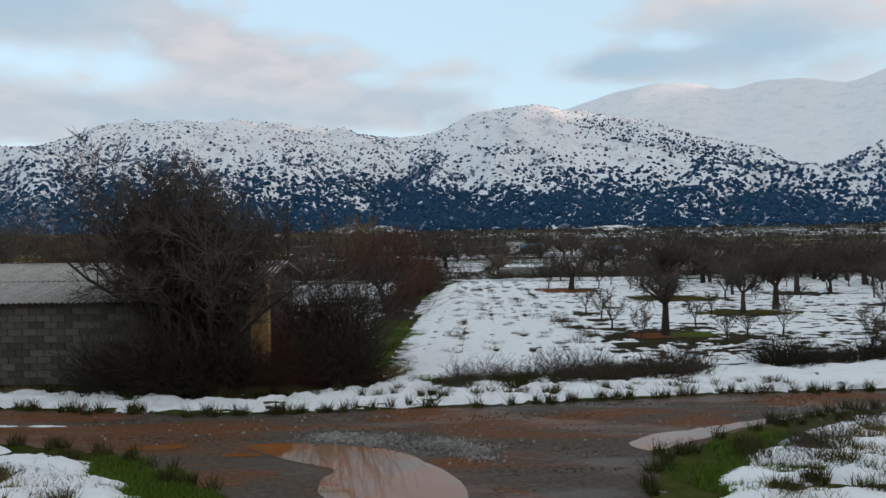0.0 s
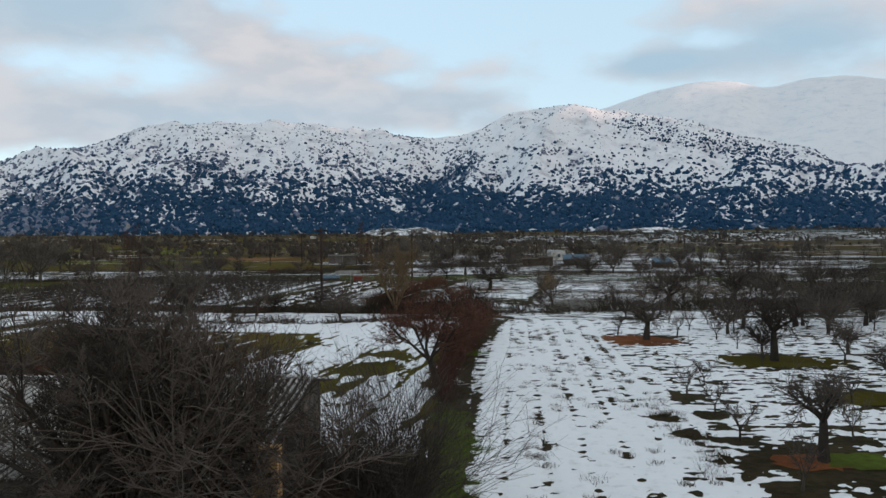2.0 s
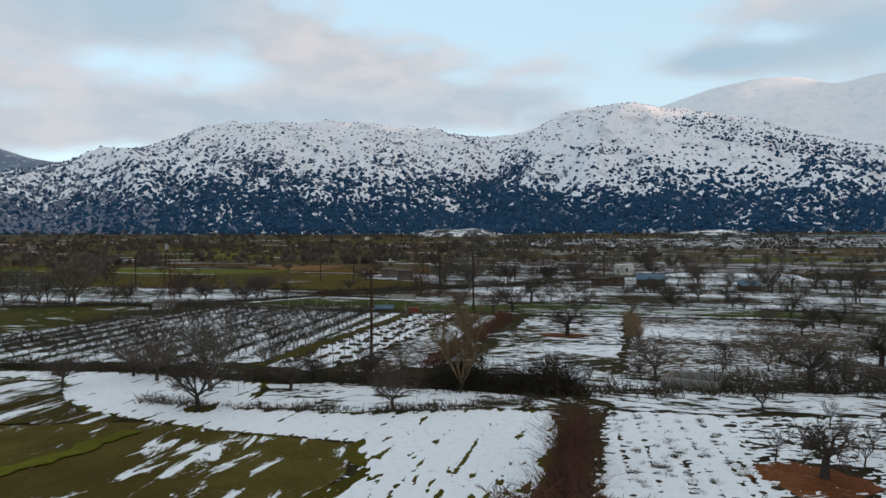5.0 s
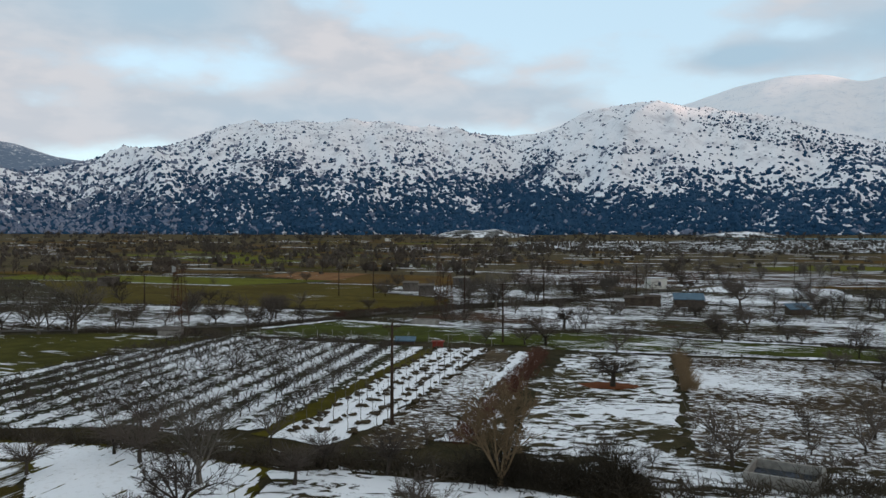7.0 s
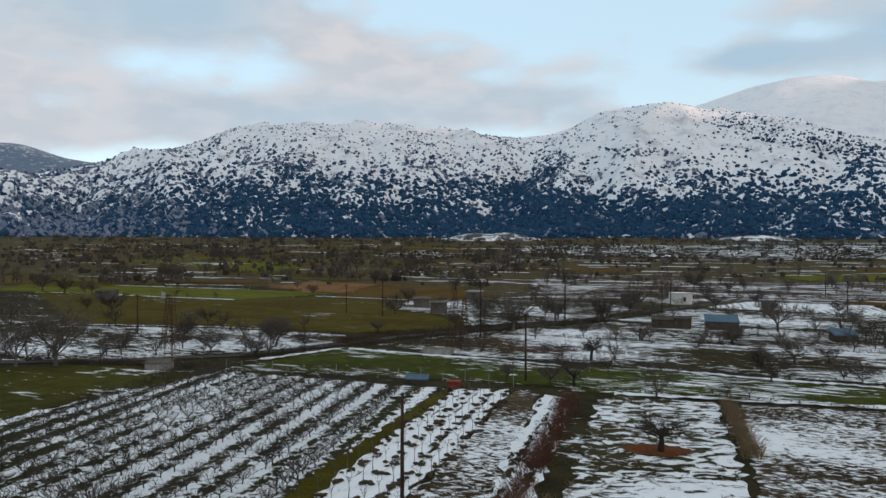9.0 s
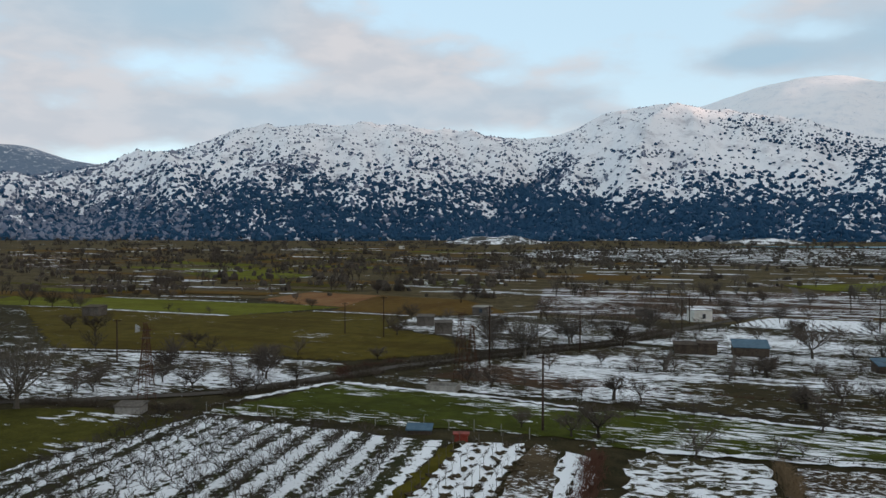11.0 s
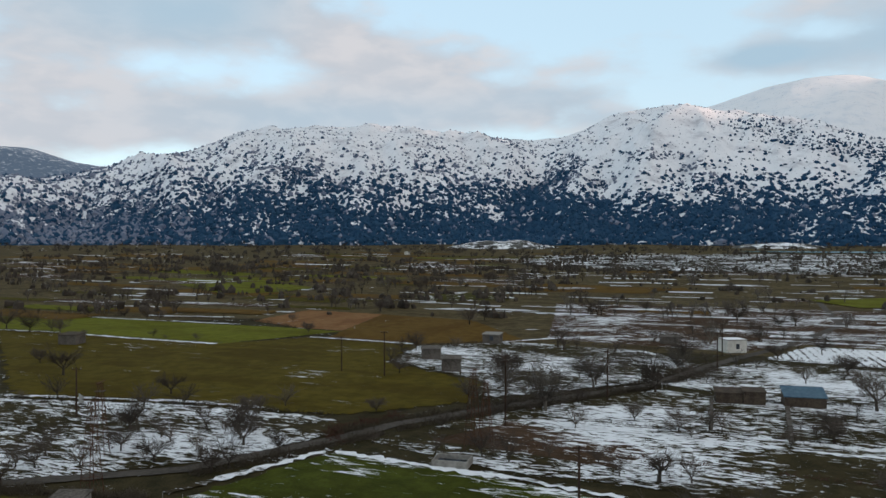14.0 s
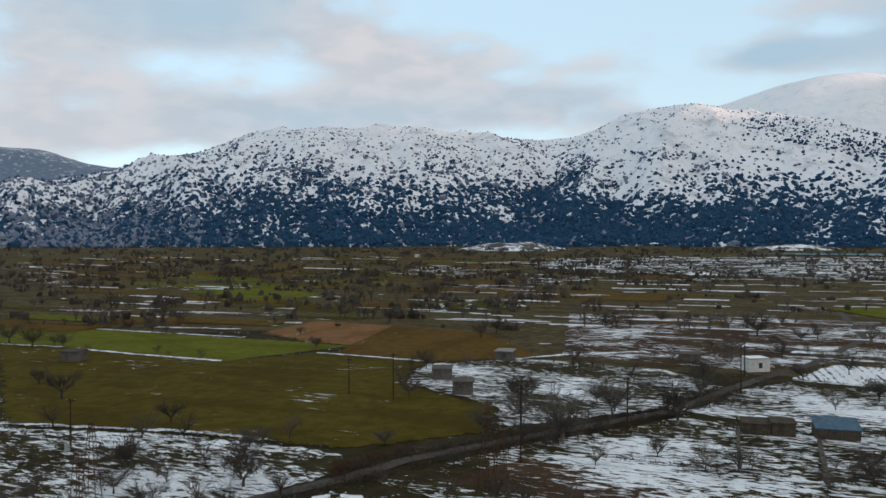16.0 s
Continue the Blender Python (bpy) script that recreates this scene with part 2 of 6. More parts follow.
M_BARE = field_material("bare_wet_soil", 0.0, (0.020, 0.017, 0.008), (0.052, 0.040, 0.020), 0, 1.5, 1.0)
M_GREEN_TURF = field_material("green_turf", -0.1, (0.045, 0.052, 0.012), (0.078, 0.110, 0.014), 0, 1.5, 0.6)
M_TURF = field_material("wet_turf", 0.0, (0.026, 0.044, 0.005), (0.075, 0.072, 0.022), 0, 1.5, 0.6)
M_BARK = bark_material("dark_bark", (0.028, 0.023, 0.018), (0.076, 0.061, 0.049))
M_TWIG = bark_material("grey_twigs", (0.048, 0.039, 0.032), (0.118, 0.096, 0.079))
M_REDTWIG = bark_material("reddish_twigs", (0.052, 0.024, 0.017), (0.115, 0.056, 0.038))
M_PALE = bark_material("pale_bark", (0.085, 0.074, 0.060), (0.17, 0.150, 0.125))
M_TWIG_PALE = bark_material("pale_grey_twigs", (0.055, 0.047, 0.040), (0.115, 0.100, 0.086))
M_TAN = bark_material("tan_stems", (0.11, 0.075, 0.042), (0.22, 0.155, 0.09))
M_TWIG_DARK = bark_material("dark_thorn_twigs", (0.048, 0.039, 0.033), (0.118, 0.100, 0.084))
M_DARKBUSH = bark_material("dark_bramble", (0.026, 0.022, 0.015), (0.084, 0.068, 0.049))


# ---- small builders ----
def mesh_object(name, verts, faces, mat, parent=None, smooth=False):
    me = bpy.data.meshes.new(name)
    me.from_pydata([tuple(v) for v in verts], [], [tuple(f) for f in faces])
    me.materials.append(mat)
    if smooth:
        me.polygons.foreach_set("use_smooth", [True] * len(me.polygons))
    me.update()
    ob = new(name, me)
    if parent is not None:
        ob.parent = parent
    return ob


def part(name, bm, mat, parent, label=""):
    me = bpy.data.meshes.new(name)
    bm.to_mesh(me)
    bm.free()
    me.materials.append(mat)
    ob = new(name, me)
    ob.parent = parent
    return tagged(ob, label) if label else ob


def box(bm, x0, y0, z0, x1, y1, z1):
    vs = [bm.verts.new((x, y, z)) for z in (z0, z1) for x, y in ((x0, y0), (x1, y0), (x1, y1), (x0, y1))]
    for f in ((3, 2, 1, 0), (4, 5, 6, 7), (0, 1, 5, 4), (1, 2, 6, 5), (2, 3, 7, 6), (3, 0, 4, 7)):
        bm.faces.new([vs[i] for i in f])
    return vs


def ground_z(x, y):
    r = math.hypot(x, y)
    return 0.0 if r < 400 else 0.029 * (r - 400) - 3.6 * (1 - math.exp(-(r - 400) / 125))


def outline(points, jitter, step, seed):
    """A closed outline through the points with an uneven edge."""
    rnd = random.Random(seed)
    out = []
    for (ax, ay), (bx, by) in zip(points, points[1:] + points[:1]):
        n = max(1, int(math.hypot(bx - ax, by - ay) / step))
        for i in range(n):
            u = i / n
            out.append((ax + (bx - ax) * u + rnd.uniform(-jitter, jitter), ay + (by - ay) * u + rnd.uniform(-jitter, jitter)))
    return out


LAYER = [0]


def field(name, label, points, mat, z=None, jitter=0.5, step=1.2):
    """A piece of farmland: a thin sheet with an uneven edge a little above the ground."""
    LAYER[0] += 1
    z = z if z is not None else 0.02 + 0.0018 * LAYER[0]
    pts = outline(points, jitter, step, LAYER[0])
    ob = mesh_object(name, [(x, y, z + ground_z(x, y)) for x, y in pts], [tuple(range(len(pts)))], mat)
    if ob.data.polygons[0].normal.z < 0:
        ob.data.flip_normals()
    return tagged(ob, label, "field", kind="structure")


def strip(name, label, centre, width, mat, z, jitter=0.2, step=1.2, seed=1):
    """A lane or verge along a line of points."""
    rnd = random.Random(seed)
    line = []
    for (ax, ay), (bx, by) in zip(centre, centre[1:]):
        n = max(1, int(math.hypot(bx - ax, by - ay) / step))
        line += [(ax + (bx - ax) * i / n, ay + (by - ay) * i / n) for i in range(n)]
    line.append(centre[-1])
    vs, fs = [], []
    for i, (x, y) in enumerate(line):
        a, b = line[max(0, i - 1)], line[min(len(line) - 1, i + 1)]
        d = math.hypot(b[0] - a[0], b[1] - a[1]) or 1
        nx, ny = -(b[1] - a[1]) / d, (b[0] - a[0]) / d
        for s in (-1, 1):
            w = width / 2 + rnd.uniform(-jitter, jitter)
            px, py = x + s * nx * w, y + s * ny * w
            vs.append((px, py, z + ground_z(px, py)))
        if i:
            k = 2 * i
            fs.append((k - 2, k, k + 1, k - 1))
    ob = mesh_object(name, vs, fs, mat)
    if sum(p.normal.z for p in ob.data.polygons) < 0:
        ob.data.flip_normals()
    return tagged(ob, label, name.replace("_", " "), kind="structure")


def snow_material():
    m, add, link, b = material("snow")
    vec = coords(add, link)
    n = noise_at(add, link, vec, 2.2, 8.0, 0.7)
    fine = noise_at(add, link, vec, 14.0, 5.0, 0.6)
    col = mix_node(add, link, ramp_node(add, link, n, 0.50, 0.78), SNOW, (0.56, 0.56, 0.55))
    link(col[0], col[1], b, 0)
    b.inputs["Roughness"].default_value = 0.6
    bump(add, link, b, math_node(add, link, "ADD", n, math_node(add, link, "MULTIPLY", fine, 0.4)), 0.6, 0.06)
    return m


M_SNOW = snow_material()


def inside(points, x, y):
    hit = False
    for (ax, ay), (bx, by) in zip(points, points[1:] + points[:1]):
        if (ay > y) != (by > y) and x < ax + (bx - ax) * (y - ay) / (by - ay):
            hit = not hit
    return hit


def edge_distance(points, x, y):
    best = 1e9
    for (ax, ay), (bx, by) in zip(points, points[1:] + points[:1]):
        dx, dy = bx - ax, by - ay
        u = max(0.0, min(1.0, ((x - ax) * dx + (y - ay) * dy) / (dx * dx + dy * dy)))
        best = min(best, math.hypot(x - ax - u * dx, y - ay - u * dy))
    return best


def snow_sheet(name, label, points, step, deep, amount, patch, angle, base, holes=(), ruts=0.0, frayed=1.0):
    """Lying snow with real thickness: it melts through in patches, which are stretched along the angle (degrees from +y)."""
    xs, ys = [p[0] for p in points], [p[1] for p in points]
    nx, ny = int((max(xs) - min(xs)) / step) + 2, int((max(ys) - min(ys)) / step) + 2
    ca, sa = math.cos(radians(angle)), math.sin(radians(angle))
    vs, ids, keep = [], {}, {}
    for j in range(ny):
        for i in range(nx):
            x = min(xs) + (i + 0.35 * noise.noise(Vector((i * 0.7, j * 0.7, 1)))) * step
            y = min(ys) + (j + 0.35 * noise.noise(Vector((i * 0.7, j * 0.7, 9)))) * step
            if not inside(points, x, y):
                continue
            u, v = x * ca - y * sa, x * sa + y * ca
            n = noise.noise(Vector((u / patch[0], v / patch[1], 2))) + 0.55 * noise.noise(Vector((u * 2.3 / patch[0], v * 2.3 / patch[1], 5))) + 0.4 * noise.noise(Vector((u * 5.5 / patch[0], v * 5.5 / patch[1], 8))) + 0.35 * noise.noise(Vector((x * 0.12, y * 0.12, 7)))
            h = (amount(x, y) if callable(amount) else amount) + 0.55 * n
            if ruts:
                h -= 0.34 * max(0.0, math.sin(2 * math.pi * u / ruts + 0.5 * noise.noise(Vector((u * 0.5, v * 0.2, 4))))) ** 8
            e = edge_distance(points, x, y) / frayed
            h -= max(0.0, 0.55 - 0.55 * e)
            for hx, hy, hr in holes:
                h -= 1.1 * math.exp(-((x - hx) ** 2 + (y - hy) ** 2) / (hr * hr) * 1.6)
            keep[(i, j)] = h
            ids[(i, j)] = len(vs)
            z = base + deep * max(-1.2, min(1.0, h * 2.4)) + 0.25 * deep * noise.noise(Vector((x * 1.6, y * 1.6, 3)))
            vs.append((x, y, z))
    fs = []
    for (i, j), k in ids.items():
        q = [(i, j), (i + 1, j), (i + 1, j + 1), (i, j + 1)]
        if all(c in ids for c in q) and max(keep[c] for c in q) > -0.15:
            fs.append([ids[c] for c in q])
    ob = mesh_object(name, vs, fs, M_SNOW, smooth=True)
    return tagged(ob, label, "snow", kind="stuff")


# ---- ground, plain and mountains ----
def lookup(table, x):
    xs, ys = [a for a, _ in table], [b for _, b in table]
    return float(np.mean([np.interp(x + o, xs, ys) for o in (-0.9, -0.45, 0, 0.45, 0.9)]))


def ring_ground():
    vs, fs = [(0, 0, -0.02)], []
    rs = [6, 14, 30, 60, 110, 180, 260, 340, 400, 430, 470, 520, 600, 700, 820, 960, 1100, 1250, 1450, 1800, 4800]
    n = 120
    for r in rs:
        for k in range(n):
            a = 2 * math.pi * k / n
            vs.append((r * math.sin(a), r * math.cos(a), ground_z(0, min(r, 1300)) - 0.02))
    for k in range(n):
        fs.append((0, 1 + (k + 1) % n, 1 + k))
        for i in range(len(rs) - 1):
            a, b = 1 + i * n, 1 + (i + 1) * n
            fs.append((a + k, a + (k + 1) % n, b + (k + 1) % n, b + k))
    ob = mesh_object("ground", vs, fs, M_GROUND)
    ob.data.materials.append(M_FAR)
    for p in ob.data.polygons:
        if p.center.y > 290 or abs(p.center.x) > 320:
            p.material_index = 1
    return tagged(ob, "flat farmland of dead grass and soil with melting snow", "ground", kind="structure")


ring_ground()



def build_mountain_material(name, low, high, haze_dark_a=(0.008, 0.042, 0.095), haze_dark_b=(0.026, 0.072, 0.135), bare=0.0, grey=(0.50, 0.50, 0.54)):
    """Snow over rock; shrubs as round dots that close up into woods towards the foot. bare: share of open rock.
    The shrub colours have the blue of distance haze mixed in.
    """
    m, add, link, b = material(name)
    vec = coords(add, link)
    geo = add("ShaderNodeNewGeometry")
    sep = add("ShaderNodeSeparateXYZ")
    link(geo, 0, sep, 0)
    big = noise_at(add, link, vec, 0.0055, 5.0, 0.6)
    med = noise_at(add, link, vec, 0.028, 4.0, 0.6, 0.3)
    height = math_node(add, link, "ADD", (sep, 2), math_node(add, link, "MULTIPLY", math_node(add, link, "SUBTRACT", big, 0.5), 150))
    height = math_node(add, link, "ADD", height, math_node(add, link, "MULTIPLY", math_node(add, link, "SUBTRACT", med, 0.5), 110))
    line = ramp_node(add, link, height, low, high)      # 0 in the wooded foot, 1 on open snow
    dots = add("ShaderNodeTexVoronoi", i2=0.085)
    link(vec[0], vec[1], dots, 0)
    small = add("ShaderNodeTexVoronoi", i2=0.17)
    link(vec[0], vec[1], small, 0)
    reach = math_node(add, link, "SUBTRACT", 0.95, math_node(add, link, "MULTIPLY", line, 0.84))
    mask = ramp_node(add, link, math_node(add, link, "SUBTRACT", reach, (dots, 0)), 0.0, 0.05)
    mask2 = ramp_node(add, link, math_node(add, link, "SUBTRACT", math_node(add, link, "SUBTRACT", reach, 0.0), (small, 0)), 0.0, 0.05)
    mask = math_node(add, link, "MAXIMUM", mask, math_node(add, link, "MULTIPLY", mask2, 0.8))
    dark = mix_node(add, link, noise_at(add, link, vec, 0.12, 4.0), haze_dark_a, haze_dark_b)
    rock = noise_at(add, link, vec, 0.02, 8.0, 0.72)
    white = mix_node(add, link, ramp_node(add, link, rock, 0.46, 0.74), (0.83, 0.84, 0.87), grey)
    if bare:
        stone = ramp_node(add, link, noise_at(add, link, vec, 0.012, 8.0, 0.75, 0.4), 0.74 - bare, 0.82 - bare)
        white = mix_node(add, link, stone, white, (0.24, 0.27, 0.33))
    col = mix_node(add, link, mask, white, dark)
    link(col[0], col[1], b, 0)
    b.inputs["Roughness"].default_value = 0.85
    bump(add, link, b, math_node(add, link, "ADD", rock, math_node(add, link, "MULTIPLY", mask, 0.4)), 0.7, 7.0)
    return m


def scrub_material(name, a, b_col):
    """Shrubs, each a little lighter or darker than the next."""
    m, add, link, b = material(name)
    geo = add("ShaderNodeNewGeometry")
    n = noise_at(add, link, coords(add, link), 0.1, 4.0)
    f = math_node(add, link, "ADD", math_node(add, link, "MULTIPLY", n, 0.4), math_node(add, link, "MULTIPLY", (geo, 8), 0.6))
    col = mix_node(add, link, f, a, b_col)
    link(col[0], col[1], b, 0)
    b.inputs["Roughness"].default_value = 0.9
    return m


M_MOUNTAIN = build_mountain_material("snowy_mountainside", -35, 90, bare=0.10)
# haze over the left hill is painted in as pale blue wood colours
M_WOODED = build_mountain_material("hazed_hillside", 40, 700, (0.10, 0.155, 0.235), (0.19, 0.235, 0.30), 0.16)
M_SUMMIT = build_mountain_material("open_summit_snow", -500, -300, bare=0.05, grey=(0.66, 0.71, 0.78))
# blue air haze is put into the colour of the evergreen scrub
M_SCRUB_HAZED = scrub_material("hazed_evergreen_scrub", (0.008, 0.042, 0.095), (0.034, 0.084, 0.150))
# paler tint: stronger haze painted into the colour of high and leftward scrub
M_SCRUB_HIGH = scrub_material("hazed_upper_scrub", (0.085, 0.125, 0.205), (0.28, 0.295, 0.35))

FRONT = [(-80, 4), (-60, 3.6), (-45, 3.6), (-38, 4.2), (-34.3, 5.2), (-32.1, 5.5), (-28.1, 6.5), (-24.4, 7.75), (-22.5, 8.2), (-20.5, 8.45), (-18.7, 8.3), (-16.5, 8.5), (-14.5, 8.8), (-12.8, 8.6), (-11, 8.35),
         (-8.7, 8.15), (-6.2, 8.0), (-3, 7.95), (-1.7, 7.95), (-0.5, 8.25), (0.8, 8.8), (1.5, 9.0), (3.1, 9.55), (5.7, 10.0), (7.7, 9.7), (9.2, 9.35), (12.8, 8.7), (16.3, 7.55), (20.5, 6.5), (23, 5.6), (25.8, 4.5), (27.8, 5.35), (30, 6.1), (36, 7.4), (50, 8.0), (80, 7)]
# past 33 degrees, out of view, the crest is raised to shade the summit
BACK = [(-80, 6.5), (-60, 6), (-45, 6.4), (-38, 6.2), (-36.8, 6.15), (-35.5, 5.6), (-33.8, 5.1), (-32, 5.0), (-28, 4.2), (-10, 4), (2, 7), (5, 8.7), (9.6, 9.68), (11.6, 10.33), (13.6, 10.76), (15.5, 10.98), (17.1, 11.08), (18.7, 10.85),
        (20.2, 10.12), (21.2, 10.4), (22.7, 10.71), (25.9, 10.55), (27.9, 9.99), (29, 10.3), (30.1, 10.9), (33, 11.2), (38, 11.9), (44, 12.2), (52, 12.3), (80, 9)]


def ridged(p, octaves):
    v, amp = 0.0, 1.0
    for _ in range(octaves):
        v += amp * (1 - 2 * abs(noise.noise(p)))
        p, amp = p * 2.03, amp * 0.5
    return v


def mountain(name, label, table, foot, crest, bottom, az0, az1, steps, rows, rough, seed, gully, mat):
    vs, fs = [], []
    for j in range(rows + 1):
        u = 1.18 * j / rows
        for i in range(steps + 1):
            az = az0 + (az1 - az0) * i / steps
            el = lookup(table, az)
            rc = crest + 160 * noise.noise(Vector((az * 0.06, seed, 0)))
            rf = foot + 60 * noise.noise(Vector((az * 0.15, seed + 3, 0)))
            top = rc * math.tan(radians(el)) - 3
            r = rf + (rc - rf) * u
            s = min(u, 1.0)
            shape = 0.55 * s + 0.45 * s * s * (3 - 2 * s)
            z = bottom + (top - bottom) * shape
            if u > 1:
                z -= (u - 1) * (rc - rf) * 0.7
            a = radians(az)
            x, y = r * math.sin(a), r * math.cos(a)
            bell = math.sin(math.pi * min(1, max(0, s))) ** 0.8 * (1 if u < 1 else 0)
            z += rough * bell * (ridged(Vector((az * gully, u * 1.3, seed)), 4) - 0.35)
            z += rough * 0.10 * min(1, 4 * s) * noise.noise(Vector((x * 0.02, y * 0.02, seed)))
            z -= 60 * bell * math.exp(-((az + 3.5 - 5 * (u - 0.5)) / 2.6) ** 2) if foot < 1500 else 0
            vs.append((x, y, z if j else bottom - 12))
    w = steps + 1
    for j in range(rows):
        for i in range(steps):
            k = j * w + i
            fs.append((k, k + 1, k + w + 1, k + w))
    ob = mesh_object(name, vs, fs, mat, smooth=True)
    tagged(ob, label, "mountain", kind="structure")
    return np.array(vs).reshape(rows + 1, steps + 1, 3)


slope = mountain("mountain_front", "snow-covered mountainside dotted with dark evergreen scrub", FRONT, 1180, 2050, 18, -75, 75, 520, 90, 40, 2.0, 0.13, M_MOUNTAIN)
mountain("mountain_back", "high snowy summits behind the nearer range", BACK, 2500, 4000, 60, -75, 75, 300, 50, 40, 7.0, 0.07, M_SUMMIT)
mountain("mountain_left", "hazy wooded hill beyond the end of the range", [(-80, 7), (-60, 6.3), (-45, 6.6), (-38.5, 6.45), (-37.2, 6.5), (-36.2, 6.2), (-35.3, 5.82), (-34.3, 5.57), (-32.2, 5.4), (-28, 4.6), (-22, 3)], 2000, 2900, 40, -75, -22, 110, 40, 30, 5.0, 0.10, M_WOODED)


def blobs(centres, radii, heights, name, label, mat, seed, category="scrub"):
    """Many small uneven clumps, joined into one object."""
    rnd = np.random.RandomState(seed)
    ring = [(math.cos(a), math.sin(a)) for a in np.arange(4) * math.pi / 2]
    unit = np.array([(c * 0.85, s * 0.85, 0.0) for c, s in ring] + [(c * 0.8, s * 0.8, 0.55) for c, s in ring] + [(0, 0, 1.0)])
    n, k = len(centres), len(unit)
    v = unit[None] * (1 + rnd.uniform(-0.35, 0.35, (n, k, 1))) * np.stack([radii, radii * rnd.uniform(0.7, 1.3, n), heights], -1)[:, None]
    v = v + np.asarray(centres)[:, None]
    f = []
    for a in range(4):
        b = (a + 1) % 4
        f += [(a, b, 4 + b), (a, 4 + b, 4 + a), (4 + a, 4 + b, 8)]
    faces = (np.arange(n)[:, None, None] * k + np.array(f)[None]).reshape(-1, 3)
    me = bpy.data.meshes.new(name)
    me.from_pydata(v.reshape(-1, 3).tolist(), [], faces.tolist())
    me.materials.append(mat)
    return tagged(new(name, me), label, category, kind="stuff")


def near_line(az, el, a, b, wide):
    """1 on the line from a to b across the slope, falling off to its sides."""
    dx, dy = b[0] - a[0], b[1] - a[1]
    u = max(0.0, min(1.0, ((az - a[0]) * dx + (el - a[1]) * dy) / (dx * dx + dy * dy)))
    return math.exp(-((az - a[0] - u * dx) ** 2 + (el - a[1] - u * dy) ** 2) / (wide * wide))


WOODED = [((-4.9, 3.3), (-0.5, 6.4), 0.55, 0.6), ((10.6, 8.5), (16.5, 6.9), 0.6, 0.6), ((16.5, 6.9), (25, 4.4), 0.4, 0.45), ((17.7, 6.2), (20.7, 3.4), 0.5, 0.3), ((-20, 5.5), (-18.4, 4.9), 0.7, 0.8),
          ((3, 7.0), (7, 6.8), 0.3, 0.4), ((-26, 4.2), (-22, 3.8), 0.8, 0.4), ((-9, 4.6), (-3, 4.2), 0.6, 0.3), ((26, 3.6), (31, 4.4), 1.2, 0.25)]
OPEN_SNOW = [((-18.2, 5.8), (-21, 3.7), 0.28, 0.8), ((-20.6, 2.4), (-19.6, 1.2), 0.35, 0.8), ((-14.5, 4.9), (-17, 3.6), 0.3, 0.5), ((2, 8.6), (10, 7.6), 1.3, 0.5), ((9, 6.6), (13.5, 5.4), 0.5, 0.45), ((13.5, 5.4), (16, 3.8), 0.4, 0.35),
             ((17.2, 2.2), (18.6, 1.6), 0.4, 0.7), ((-3, 6.8), (1.5, 7.6), 0.8, 0.3), ((14, 6.2), (17, 4.6), 0.4, 0.3)]


def mountain_scrub():
    """Evergreen scrub: woods along the foot and in the gullies, thinning to single small shrubs on the upper snow."""
    rnd = random.Random(11)
    rows, cols = slope.shape[0] - 1, slope.shape[1] - 1
    low, high = ([], [], []), ([], [], [])
    for _ in range(170000):
        u, w = rnd.random() ** 1.05 * 0.97, rnd.uniform(0.21, 0.735)
        j, i = int(u * rows), int(w * cols)
        p = slope[j, i] + (slope[j + 1, i] - slope[j, i]) * (u * rows - j) + (slope[j, i + 1] - slope[j, i]) * (w * cols - i)
        az, el = -75 + 150 * w, math.degrees(math.atan2(p[2] + 2, math.hypot(p[0], p[1])))
        clump = noise.noise(Vector((p[0] * 0.006, p[1] * 0.006, p[2] * 0.012))) + 0.6 * noise.noise(Vector((p[0] * 0.02, p[1] * 0.02, 5)))
        want = float(np.interp(el, (1.5, 2.6, 4.0, 5.5, 7.0, 8.5, 10.5), (0.85, 0.62, 0.24, 0.14, 0.09, 0.055, 0.035)))
        want *= 1 + 0.9 * clump
        for a, b, wide, amount in WOODED:
            want += 0.6 * amount * near_line(az, el, a, b, wide)
        for a, b, wide, amount in OPEN_SNOW:
            want -= want * amount * near_line(az, el, a, b, wide)
        want *= float(np.interp(az, (-36, -26, -20, 10, 14), (0.75, 0.85, 1.1, 1.0, 0.66)))
        if rnd.random() > want:
            continue
        r = rnd.choice((1.8, 2.4, 3.0, 3.6, 4.4, 5.6)) * rnd.uniform(0.85, 1.2) * float(np.interp(el, (2, 5, 7, 9), (1.05, 0.95, 0.75, 0.48)))
        # share given the haze-paled colour, growing with height and to the left
        hazed = rnd.random() < np.interp(el, (4.0, 7.0, 9.0), (0.05, 0.6, 0.9)) + np.interp(az, (-36, -22), (0.5, 0.0)) and not (9 < az < 20 and el > 4)
        for store, v in zip(high if hazed else low, ((p[0], p[1], p[2] - 0.3 * r), r, r * rnd.uniform(1.0, 1.5))):
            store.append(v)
    for (cs, rad, hs), label, mat, seed in ((low, "dark evergreen trees and scrub dotting the snowy slope", M_SCRUB_HAZED, 4), (high, "small snow-dusted shrubs on the upper slope", M_SCRUB_HIGH, 5)):
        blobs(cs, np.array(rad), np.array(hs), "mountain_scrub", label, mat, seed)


mountain_scrub()


